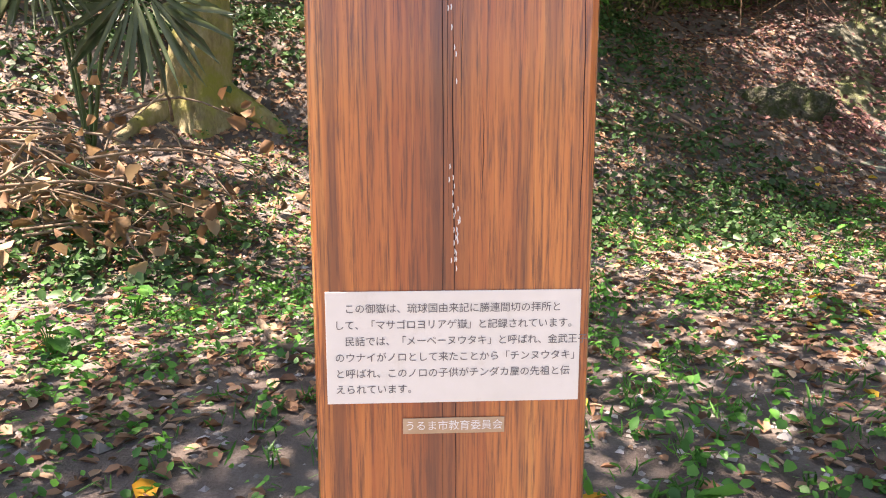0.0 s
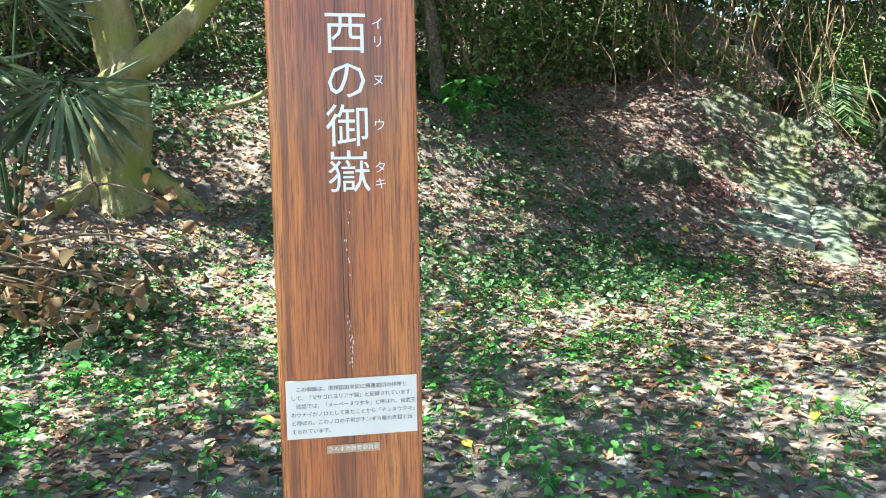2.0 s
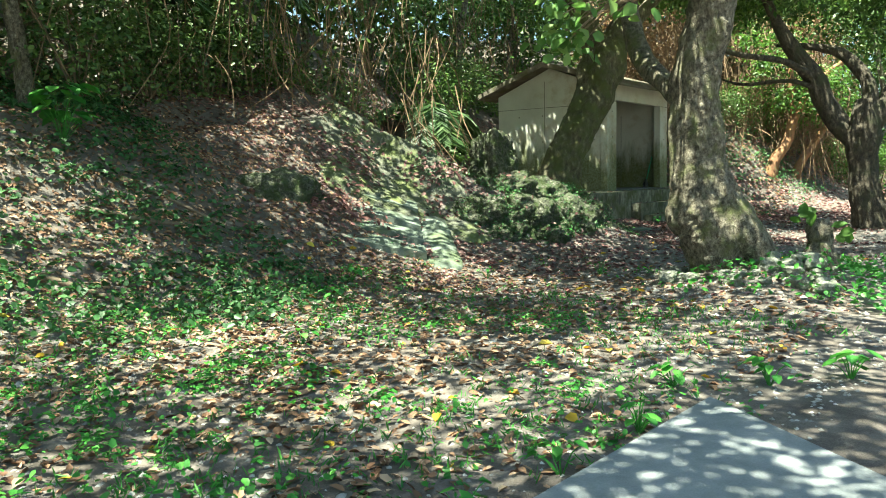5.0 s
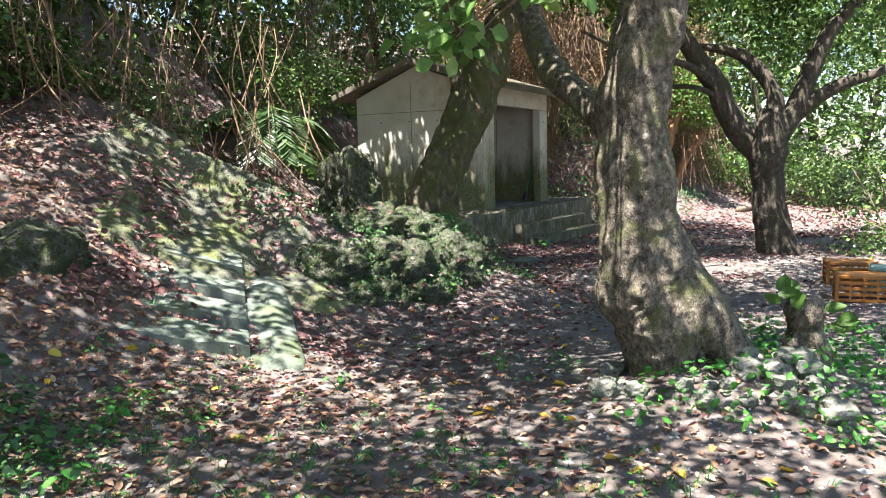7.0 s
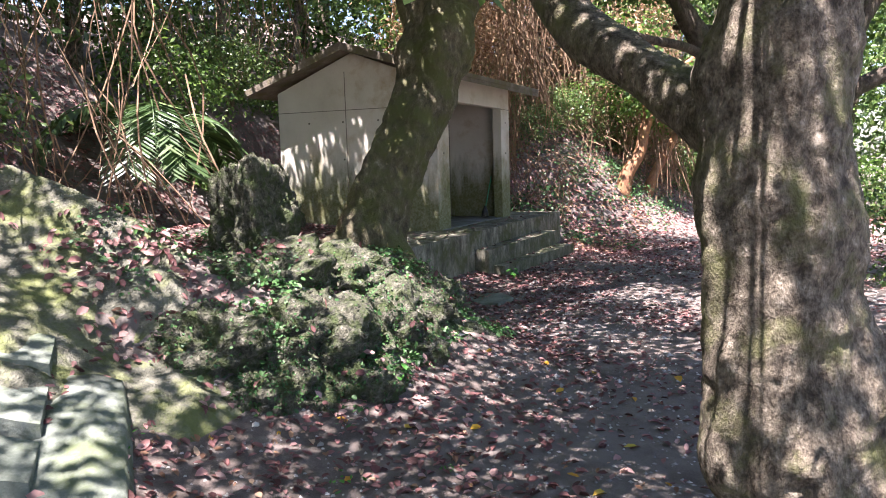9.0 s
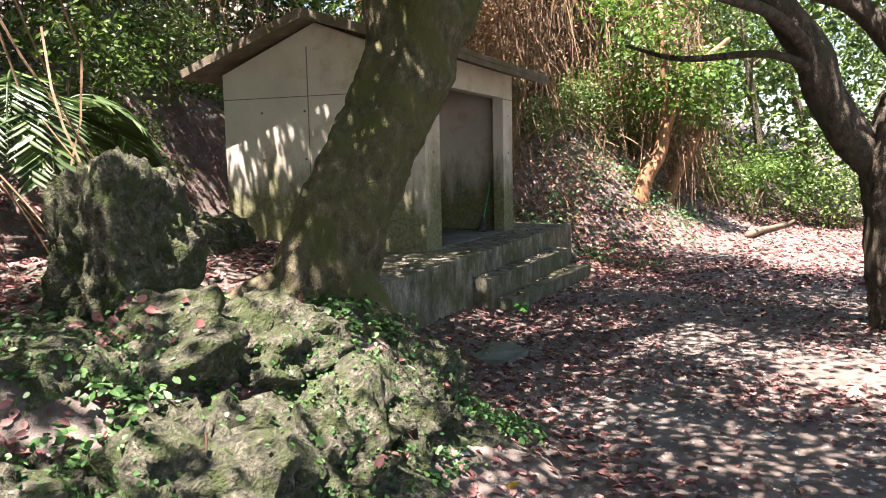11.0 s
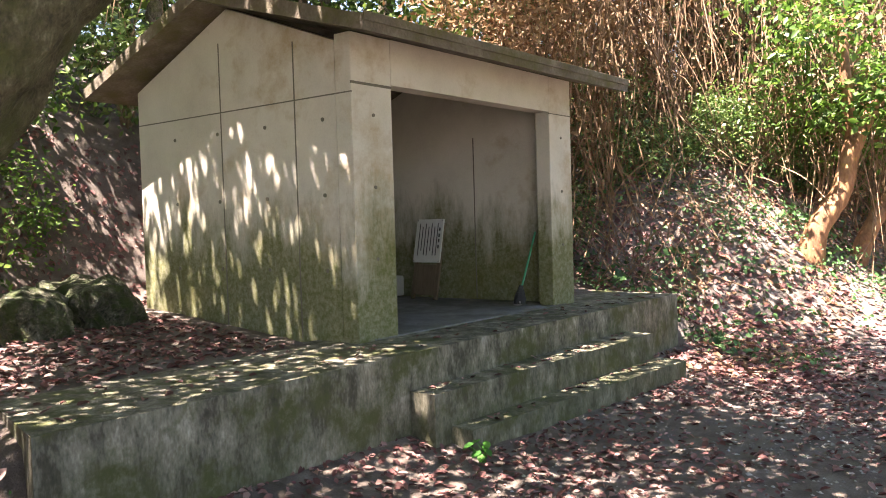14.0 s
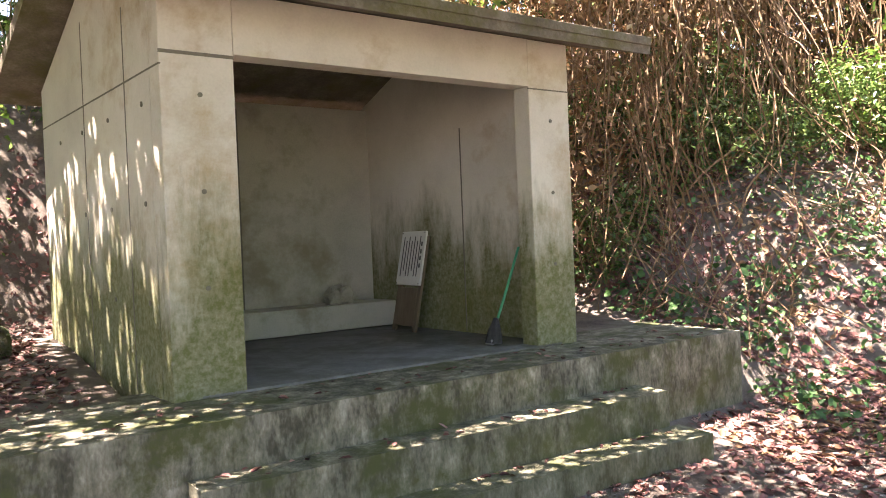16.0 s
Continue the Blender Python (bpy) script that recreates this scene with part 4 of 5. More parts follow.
def build_post():
    p = thing("sign_post", (0.296, 0.600, GROUND), "varnished reddish brown wooden sign post with white lettering", "sign post")
    p.rotation_euler = (0, 0, radians(-13))
    wood = post_wood()
    paint = material("white_paint", [(0.78, 0.78, 0.76), (0.84, 0.84, 0.82)], 30, 0.5, 0.0)
    sheet = material("label_sheet", [(0.72, 0.72, 0.66), (0.8, 0.8, 0.75)], 20, 0.4, 0.0, stain=(0.6, 0.58, 0.5), stain_scale=14, stain_amount=0.15)
    ink = material("dark_ink", [(0.1, 0.1, 0.11), (0.16, 0.15, 0.15)], 30, 0.6, 0.0)
    tan = material("tan_plate", [(0.42, 0.28, 0.16), (0.55, 0.4, 0.26)], 30, 0.4, 0.0)
    part("post", a_box(-0.11, 0.0, -0.4, 0.11, 0.048, 1.95, bevel=0.007), wood, p)
    # drying cracks down the heart of the timber
    black = material("crack_shadow", [(0.02, 0.006, 0.004), (0.05, 0.014, 0.008)], 40, 0.8, 0.0)
    for k, (x, z0, z1, r) in enumerate([(-0.009, 0.6, 1.5, 0.0007), (0.0, 0.78, 1.05, 0.0009), (0.003, 0.55, 0.83, 0.0006), (-0.004, 0.85, 1.4, 0.0005), (0.006, 0.84, 1.2, 0.0004), (0.022, 0.88, 0.97, 0.0005), (0.098, 0.83, 1.1, 0.0007)]):
        v, f = [], []
        tube(v, f, [(x + 0.0009 * math.sin(5 * t + k) + 0.0003 * math.sin(23 * t + 2 * k), 0.0001, z0 + (z1 - z0) * t, r * (0.15 + 0.55 * math.sin(math.pi * t))) for t in np.linspace(0, 1, 14)], 6, 2)
        mesh_object("crack", v, f, black, p)
    # pale flecks of filler in the dried crack down the middle
    v, f = [], []
    for k in range(34):
        z = (0.83, 0.845, 0.87, 0.965)[k % 4] + abs(rng.normal(0, 0.022)) * (1 if k % 4 < 3 else 2)
        x = 0.002 * math.sin(z * 60) + rng.normal(0, 0.0012)
        tube(v, f, [(x, -0.0003, z, 0.0003), (x + 0.0004, -0.0003, z + 0.002, 0.0005), (x, -0.0003, z + 0.004, 0.0003)], 5, 1)
    tagged(mesh_object("filler", v, f, paint, p), "pale flecks of dried filler in the crack", kind="stuff")
    for k, ch in enumerate("西の御嶽"):
        writing("lettering", ch, 0.067, (0.005, -0.002, 1.332 - 0.0678 * k), paint, p)
    for ch, z in (("イ", 1.349), ("リ", 1.323), ("ヌ", 1.267), ("ウ", 1.201), ("タ", 1.138), ("キ", 1.114)):
        writing("lettering", ch, 0.019, (0.052, -0.002, z), paint, p)
    lab = part("label_sheet", a_box(-0.1, -0.002, 0.7255, 0.101, -0.0004, 0.817, bevel=0.0004), sheet, p, "white printed paper label")
    lines = ["\u3000この御嶽は、琉球国由来記に勝連間切の拝所と", "して、「マサゴロヨリアゲ嶽」と記録されています。", "\u3000民話では、「メーベーヌウタキ」と呼ばれ、金武王子",
             "のウナイがノロとして来たことから「チンヌウタキ」", "と呼ばれ、このノロの子供がチンダカ屋の先祖と伝", "えられています。"]
    for k, s in enumerate(lines):
        writing("lettering", s, 0.0082, (-0.0935, -0.0026, 0.803 - 0.0132 * k), ink, lab, "", 0.985 if k not in (1, 2) else 0.955, "LEFT")
    plate = part("name_plate", a_box(-0.0405, -0.0018, 0.6988, 0.0415, -0.0003, 0.712, bevel=0.0004), tan, p, "small tan name plate")
    writing("lettering", "うるま市教育委員会", 0.0088, (0.0005, -0.0024, 0.7054), paint, plate)


build_post()


def build_slab():
    m = material("pale_concrete", [(0.15, 0.16, 0.165), (0.24, 0.25, 0.26), (0.34, 0.345, 0.35)], 5.0, 0.9, 0.35, 120, stain=(0.19, 0.2, 0.2), stain_scale=3, stain_amount=0.4)
    bm = prism(bmesh.new(), [(1.15, 1.02), (0.95, -1.6), (1.9, -1.65), (3.73, 0.94)], GROUND - 0.15, GROUND + 0.04, 0.012)
    s = part("pavement", bm, m, None)
    tagged(s, "pale grey concrete path slab with a pointed corner", "concrete slab", kind="structure")


build_slab()


# ---- the bank tree, its crown and the canopy over the start ----
M_BARK_PALE = material("pale_mossy_bark", [(0.09, 0.075, 0.035), (0.26, 0.22, 0.11), (0.42, 0.37, 0.22)], 8.0, 0.9, 0.9, 50, stretch=(1, 1, 0.4), stain=(0.24, 0.24, 0.05), stain_scale=3, stain_amount=0.6, bump_dist=0.03)
BANK_TREE = tree("bank_tree", (0.0, 6.4, 1.4), "yellowish mossy tree with spread roots on the bank",
                 [(-0.05, 6.42, 1.1, 0.36), (-0.02, 6.42, 1.55, 0.25), (0.06, 6.42, 2.1, 0.19), (-0.02, 6.4, 2.8, 0.17), (-0.15, 6.3, 4.0, 0.15), (0.1, 6.0, 5.6, 0.08)],
                 [[(0.05, 6.4, 1.5, 0.13), (0.25, 6.3, 1.4, 0.09), (0.5, 6.2, 1.22, 0.07), (0.75, 6.05, 0.95, 0.05)],
                  [(-0.1, 6.35, 2.15, 0.1), (0.25, 6.2, 2.4, 0.11), (0.75, 6.2, 2.9, 0.09), (1.4, 6.3, 3.9, 0.06)],
                  [(-0.1, 6.4, 1.4, 0.1), (-0.4, 6.2, 1.25, 0.08), (-0.7, 5.9, 0.95, 0.04)]], M_BARK_PALE, lump=0.16, ridges=0.09, seed=12.0)
# Outer clumps, out of view, are added to shade the slab, ground and bank.
crown((BANK_TREE, [((0.5, 4.8, 6.3), (3.6, 2.4, 0.9), 0.36), ((4.6, 4.8, 6.6), (2.4, 2.4, 0.9), 0.28), ((0.9, 0.7, 6.4), (2.2, 1.3, 0.7), 0.25), ((3.0, 2.4, 6.4), (2.3, 1.5, 0.7), 0.15), ((-2.3, 2.2, 6.3), (1.7, 1.3, 0.6), 0.22), ((3.2, 7.1, 7.0), (1.6, 1.0, 0.5), 0.16), ((-0.3, 2.0, 6.4), (1.2, 0.9, 0.6), 0.12)]), (0.0, 6.4, 1.4), 500, 60, M_LEAF)


# ---- stones ----
def rock(name, at, size, label, seed, mat=M_CORAL, detail=4, rough=0.32, turn=0.0, group="", category="rock"):
    bm = bmesh.new()
    bmesh.ops.create_icosphere(bm, subdivisions=detail, radius=1.0)
    off = Vector((seed * 3.1, seed * 1.7, seed))
    for v in bm.verts:
        p = v.co.normalized()
        box_like = 1 / max(abs(p.x), abs(p.y), abs(p.z)) ** 0.45
        r = box_like * (1 + rough * (noise.noise(p * 1.3 + off) + 0.55 * noise.noise(p * 3.1 + off) + 0.3 * noise.noise(p * 7 + off) + 0.16 * noise.noise(p * 15 + off) - 0.35 * abs(noise.noise(p * 5 + off)) - 0.3 * abs(noise.noise(p * 10.5 + off)) + 0.1 - 0.2 * abs(noise.noise(p * 22 + off)) + 0.1 * noise.noise(p * 34 + off)))
        v.co = Vector((p.x * size[0], p.y * size[1], p.z * size[2])) * r
    bm.transform(Matrix.Rotation(turn, 4, "Z"))
    ob = part(name, bm, mat, None, smooth=detail > 3)
    ob.location = at
    tagged(ob, label, category, group)
    return ob


M_RUBBLE = material("rubble", [(0.06, 0.06, 0.045), (0.2, 0.2, 0.165), (0.4, 0.39, 0.33)], 18, 0.95, 0.9, 60, stain=(0.1, 0.13, 0.06), stain_scale=6.0, stain_amount=0.5, bump_dist=0.03)
rock("standing_rock", (10.12, 6.85, 1.58), (0.37, 0.32, 0.58), "upright pitted coral limestone rock beside the leaning tree", 3, detail=6, rough=0.26)
M_SMOOTH = material("mossy_bedrock", [(0.045, 0.048, 0.035), (0.12, 0.12, 0.09), (0.25, 0.245, 0.19)], 6, 0.9, 0.9, 50, stain=(0.13, 0.15, 0.05), stain_scale=2.6, stain_amount=0.55, bump_dist=0.06)
rock("rock", (5.9, 7.0, 1.15), (0.6, 0.5, 0.4), "weathered rock overgrown with ivy beside the old stair", 14, M_CORAL, 5, 0.25)


def bedrock():
    """A smooth rock sheet that follows the bank beside and above the stair."""
    v, f = [], []
    n, m = 46, 40
    for i in range(n):
        for j in range(m):
            a, b = i / (n - 1), j / (m - 1)
            s, q = -0.75 + 2.3 * b, 0.95 + 2.9 * a
            s += 0.18 * noise.noise(Vector((a * 5, 0.3, 2))) - 0.25 * a
            x, y = 6.25 + 0.70 * q + 0.65 * s, 5.68 + 0.71 * q - 0.76 * s
            edge = min(a, 1 - a, b, 1 - b)
            p = Vector((x, y, 0))
            lift = 0.1 * min(1.0, edge * 9) - 0.06 + 0.09 * noise.noise(p * 1.4) + 0.05 * abs(noise.noise(p * 3.3)) + 0.02 * noise.noise(p * 9)
            v.append((x, y, height(x, y) + lift))
    for i in range(n - 1):
        for j in range(m - 1):
            k = i * m + j
            f.append((k, k + 1, k + m + 1, k + m))
    ob = mesh_object("bedrock", v, f, M_SMOOTH, smooth=True)
    tagged(ob, "smooth mossy bedrock slope above the old stair", "rock", kind="structure")


bedrock()


def leaves_on_stair():
    """Fallen leaves lying on the bedrock and the treads."""
    n = 2600
    s, q = rng.uniform(-0.75, 1.4, n), rng.uniform(0.0, 3.7, n)
    x, y = 6.25 + 0.70 * q + 0.65 * s, 5.68 + 0.71 * q - 0.76 * s
    xy = np.column_stack([x, y])
    xy = xy[u(xy) < np.clip(0.3 + 1.6 * patchy(xy, 1.6, 77), 0, 1)]
    z = heights(xy) + 0.075
    ob = leaves("leaf_litter", np.column_stack([xy, z]), slope_normal(xy) + rng.normal(0, 0.25, (len(xy), 3)), rng.uniform(0.04, 0.1, len(xy)), M_LITTER_RED, width=0.6, fold=0.5)
    tagged(ob, "brown leaves lying on the bedrock and old stair", "leaf litter", kind="stuff")


leaves_on_stair()
# Unseen leaf clumps, well off their parent tree, added to shade bank and clearing.
crown((KINDS[3], [((19.3, 7.9, 6.4), (2.3, 1.6, 0.6), 0.5), ((18.2, 5.6, 6.0), (2.0, 1.4, 0.6), 0.42)]), (21.5, 11.0, height(21.5, 11.0)), 250, 60, M_LEAF)
MOUND = []
for k, (x, y, z, sx, sy, sz) in enumerate([(9.3, 5.75, 0.72, 0.5, 0.42, 0.36), (9.95, 5.55, 0.6, 0.55, 0.42, 0.36), (10.55, 5.55, 0.55, 0.5, 0.4, 0.35), (10.95, 5.75, 0.6, 0.36, 0.34, 0.32), (9.55, 6.35, 1.05, 0.45, 0.4, 0.32),
                                           (10.3, 6.15, 0.98, 0.5, 0.4, 0.28), (10.95, 6.25, 0.9, 0.35, 0.32, 0.26), (11.45, 6.02, 0.62, 0.28, 0.22, 0.34), (9.0, 6.1, 0.7, 0.3, 0.3, 0.25), (11.9, 6.55, 0.75, 0.3, 0.24, 0.3),
                                           (8.72, 5.6, 0.5, 0.36, 0.32, 0.24), (9.05, 5.3, 0.42, 0.34, 0.3, 0.22), (8.65, 6.1, 0.8, 0.36, 0.34, 0.26), (9.35, 5.2, 0.4, 0.26, 0.24, 0.2), (9.0, 5.75, 0.75, 0.34, 0.3, 0.22)]):
    MOUND.append(rock("coral_rock", (x, y, z + 0.08), (sx * 1.1, sy * 1.1, sz * 1.1), "rough coral limestone boulder of the mossy mound", 20 + k, detail=5, rough=0.42, turn=k * 0.7, group="boulders of the mound"))
for k in range(6):
    x, y = 12.6 + 0.35 * k + 0.2 * math.sin(k * 2), 9.7 + 0.35 * math.sin(k * 1.9)
    rock("boulder", (x, y, height(x, y) + 0.1), (0.32, 0.28, 0.26), "dark mossy boulder on the bank beside the hut", 40 + k, detail=3, turn=k, group="boulders beside the hut")
for k in range(96):
    x, y = rng.normal(7.55, 0.26), rng.uniform(1.2, 2.75)
    s = 0.028 + 0.11 * rng.uniform() ** 2.2
    if math.hypot(x - 7.77, y - 2.33) < 0.36 + s * 0.4 or math.hypot(x - 8.1, y - 1.5) < 0.2:
        continue
    rock("stone", (x, y, height(x, y) + s * 0.3), (s, s * rng.uniform(0.7, 1), s * rng.uniform(0.6, 0.9)), "pale rough coral stone at the foot of the path tree", 60 + k, M_RUBBLE, 2 if s < 0.06 else 3, turn=k, group="stones round the path tree", category="stone")


# creepers and fallen leaves on the boulders
def grow_on(rocks, name, label, category, mat, per, size, keep, up, width=0.7):
    P, N = [], []
    for ob in rocks:
        k = len(ob.data.vertices)
        co, no = np.empty(k * 3), np.empty(k * 3)
        ob.data.vertices.foreach_get("co", co)
        ob.data.vertices.foreach_get("normal", no)
        co, no = co.reshape(-1, 3) + np.array(ob.location), no.reshape(-1, 3)
        pick = rng.integers(0, k, per)
        co, no = co[pick] + rng.normal(0, 0.012, (per, 3)), no[pick]
        ok = (no[:, 2] > up) & (rng.uniform(0, 1, per) < np.clip(keep(co), 0, 1))
        P.append(co[ok] + no[ok] * 0.012)
        N.append(no[ok] + rng.normal(0, 0.4, (int(ok.sum()), 3)))
    P, N = np.concatenate(P), np.concatenate(N)
    ob = leaves(name, P, N, rng.uniform(*size, len(P)), mat, width=width, fold=0.3)
    tagged(ob, label, category, kind="stuff")


grow_on(MOUND, "creeper_leaves", "small creeping leaves matted over the coral mound", "creeper", M_IVY, 3600, (0.012, 0.032), lambda q: 0.45 + 1.7 * patchy(q[:, :2], 1.7, 51), -0.15)
grow_on(MOUND, "leaf_litter", "red-brown leaves caught between the boulders", "leaf litter", M_LITTER_RED, 300, (0.04, 0.09), lambda q: 0.25 + 1.6 * patchy(q[:, :2], 1.3, 83), 0.55, 0.6)


# ---- old stair ----
def build_stair():
    st = thing("stone_stair", (6.4, 5.45, 0.4), "old worn concrete stair up the bank, strewn with leaves", "stair")
    ux, uy = 0.70, 0.71
    for k in range(4):
        cx, cy = 6.25 + ux * 0.44 * k, 5.68 + uy * 0.44 * k
        w = 0.56
        bm = bmesh.new()
        for i in range(13):
            s = -w + 2 * w * i / 12
            for j in range(2):
                q = (0.0 if j == 0 else 0.36) + 0.045 * noise.noise(Vector((s * 3, k * 2.0 + j, 0)))
                bm.verts.new((cx + ux * q - 0.65 * s - 6.4, cy + uy * q + 0.76 * s - 5.45, 0.0))
        bm.verts.ensure_lookup_table()
        top = [bm.faces.new((bm.verts[2 * i], bm.verts[2 * i + 2], bm.verts[2 * i + 3], bm.verts[2 * i + 1])) for i in range(12)]
        ext = bmesh.ops.extrude_face_region(bm, geom=top)
        z1 = height(cx + 0.1, cy + 0.1) + 0.045 - 0.4
        new_v = {g for g in ext["geom"] if isinstance(g, bmesh.types.BMVert)}
        for v in bm.verts:
            g1 = height(v.co.x + 6.4, v.co.y + 5.45) - 0.4 + 0.035
            v.co.z = 0.35 * z1 + 0.65 * g1 + 0.012 * noise.noise(v.co * 5) if v in new_v else min(z1, g1) - 0.3
        bmesh.ops.recalc_face_normals(bm, faces=bm.faces[:])
        part("tread", bm, M_STAIR, st)
    bm = bmesh.new()
    line = [(6.68, 4.98, 0.55, -0.07), (6.72, 5.02, 0.85, -0.02), (6.8, 5.12, 1.0, 0.0), (6.98, 5.34, 1.05, 0.02), (7.2, 5.58, 1.05, 0.03), (7.45, 5.82, 1.0, 0.03), (7.75, 6.12, 0.9, 0.0)]
    rows = []
    for x, y, w, up in line:
        x, y = x - 0.05, y + 0.055
        z = height(x, y) + up
        rows.append([bm.verts.new((x - 6.4 + ox * w, y - 5.45 + oy * w, z - 0.4 + oz)) for ox, oy, oz in ((-0.17, 0.19, -0.3), (-0.17, 0.19, 0.05), (-0.06, 0.07, 0.09), (0.07, -0.08, 0.085), (0.17, -0.19, 0.03), (0.22, -0.24, -0.3))])
    for a, b in zip(rows, rows[1:]):
        for i in range(5):
            bm.faces.new((a[i], a[i + 1], b[i + 1], b[i]))
    bm.faces.new(rows[0][::-1])
    bm.faces.new(rows[-1])
    bmesh.ops.subdivide_edges(bm, edges=bm.edges[:], cuts=2, use_grid_fill=True)
    bmesh.ops.recalc_face_normals(bm, faces=bm.faces[:])
    part("kerb", bm, M_STAIR, st, "smooth curved concrete kerb", True)


M_STAIR = material("worn_stair_concrete", [(0.065, 0.08, 0.062), (0.14, 0.165, 0.135), (0.25, 0.275, 0.235)], 4.5, 0.9, 0.7, 60, stain=(0.1, 0.125, 0.06), stain_scale=2.5, stain_amount=0.45)
build_stair()


# ---- things at the hut ----
def build_board():
    b = thing("notice_board", (17.66, 9.05, 1.1), "white notice board on wooden legs leaning on the hut wall", "notice board")
    b.rotation_euler = (0, radians(12), radians(0))
    white = material("board_white", [(0.6, 0.6, 0.57), (0.72, 0.72, 0.69)], 12, 0.5, 0.0)
    ink = material("board_ink", [(0.05, 0.05, 0.05), (0.09, 0.09, 0.09)], 12, 0.6, 0.0)
    wood = material("old_board_wood", [(0.1, 0.07, 0.045), (0.2, 0.15, 0.1)], 8, 0.9, 0.3, stretch=(1, 1, 0.2))
    part("panel", a_box(-0.035, -0.2, 0.42, -0.01, 0.2, 0.92, bevel=0.006), white, b)
    for y in (-0.17, 0.17):
        part("leg", a_box(-0.009, y - 0.025, 0.0, 0.02, y + 0.025, 0.88, bevel=0.004), wood, b)
    part("backing", a_box(-0.009, -0.144, 0.05, 0.012, 0.144, 0.40, bevel=0.004), wood, b)
    for k in range(7):
        y = 0.14 - 0.045 * k
        part("writing", a_box(-0.0375, y - 0.006, 0.5 + 0.05 * (k % 3 == 1), -0.0345, y + 0.006, 0.87 - 0.04 * (k % 2)), ink, b)
    for z in (0.6, 0.67, 0.73, 0.8):
        part("writing", a_box(-0.0375, -0.172, z - 0.02, -0.0345, -0.15, z + 0.02), ink, b)
    for y in (-0.185, 0.185):
        for z in (0.435, 0.905):
            part("screw", a_box(-0.038, y - 0.006, z - 0.006, -0.034, y + 0.006, z + 0.006, bevel=0.002), ink, b)


def build_broom():
    b = thing("broom", (17.68, 7.72, 1.1), "green-handled broom with dark bristles leaning in the doorway", "broom")
    v, f = [], []
    tube(v, f, [(0.0, 0.0, 0.16, 0.011), (0.1, -0.02, 0.42, 0.011), (0.215, -0.045, 0.74, 0.010)], 10, 3)
    mesh_object("handle", v, f, material("green_plastic", [(0.02, 0.25, 0.12), (0.03, 0.33, 0.16)], 9, 0.4, 0.0), b, True)
    dark = material("bristle", [(0.012, 0.012, 0.014), (0.05, 0.05, 0.05)], 40, 0.8, 0.4, stretch=(1, 1, 0.1))
    v, f = [], []
    tube(v, f, [(0.0, 0.0, 0.2, 0.02), (-0.01, 0.0, 0.15, 0.035), (-0.02, 0.0, 0.1, 0.055), (-0.03, 0.0, 0.01, 0.07)], 14, 3, 0.15, 20)
    mesh_object("bristles", v, f, dark, b)
    part("dustpan_lip", a_box(-0.085, -0.045, 0.0, -0.06, 0.045, 0.045, bevel=0.008), material("grey_plastic", [(0.2, 0.2, 0.2), (0.3, 0.3, 0.3)], 9, 0.5, 0.0), b, "pale grey worn tip")


build_board()
build_broom()
rock("shell_stone", (17.35, 9.72, 1.43), (0.12, 0.09, 0.1), "knobbly pale stone on the ledge of the hut", 90, material("pale_stone", [(0.25, 0.23, 0.18), (0.45, 0.42, 0.35)], 12, 0.9, 0.5), 3, 0.4, category="stone")
pot = thing("basin", (16.1, 9.75, 1.34), "small pale concrete basin on the ledge of the hut", "basin")
bm = bmesh.new()
bmesh.ops.create_cone(bm, cap_ends=False, segments=20, radius1=0.1, radius2=0.14, depth=0.16, matrix=Matrix.Translation((0, 0, 0.08)))
bmesh.ops.solidify(bm, geom=bm.faces[:], thickness=0.02)
part("bowl", bm, M_CONCRETE, pot)
part("foot", a_box(-0.08, -0.08, 0.0, 0.08, 0.08, 0.02, bevel=0.005), M_CONCRETE, pot)


# ---- crates, stump ----
def crate(at, turn, colour, label):
    c = thing("crate", at, label, "crate", group="crates beside the path")
    c.rotation_euler = (0, 0, radians(turn))
    m = material("crate_plastic", [colour, tuple(q * 1.25 for q in colour)], 7, 0.5, 0.0, stain=tuple(q * 0.5 for q in colour), stain_scale=5, stain_amount=0.3)
    w, d, h = 0.26, 0.18, 0.31
    for sx in (-1, 1):
        for sy in (-1, 1):
            part("corner_post", a_box(sx * w - 0.02, sy * d - 0.02, 0, sx * w + 0.02, sy * d + 0.02, h, bevel=0.006), m, c)
    for sy in (-1, 1):
        for k in range(5):
            part("slat", a_box(-w + 0.021, sy * d - 0.01, 0.01 + k * 0.063, w - 0.021, sy * d + 0.01, 0.045 + k * 0.063, bevel=0.004), m, c)
        for x in (-0.13, 0, 0.13):
            part("rib", a_box(x - 0.01, sy * d - 0.014, 0.01, x + 0.01, sy * d + 0.014, h - 0.01), m, c)
    for sx in (-1, 1):
        for k in range(5):
            part("slat", a_box(sx * w - 0.01, -d + 0.021, 0.01 + k * 0.063, sx * w + 0.01, d - 0.021, 0.045 + k * 0.063, bevel=0.004), m, c)
    part("bottom", a_box(-w + 0.012, -d + 0.012, h - 0.03, w - 0.012, d - 0.012, h - 0.012), m, c)
    return c


crate((11.75, 1.2, height(11.75, 1.2) - 0.01), 96, (0.33, 0.125, 0.02), "upturned yellow-orange plastic crate on the ground")
crate((13.0, 1.36, height(13.0, 1.36) - 0.01), 100, (0.33, 0.125, 0.02), "yellow-orange plastic crate beside another crate")
crate((12.5, 0.86, height(12.5, 0.86) - 0.01), 93, (0.2, 0.3, 0.24), "grey-green plastic crate behind the orange ones")


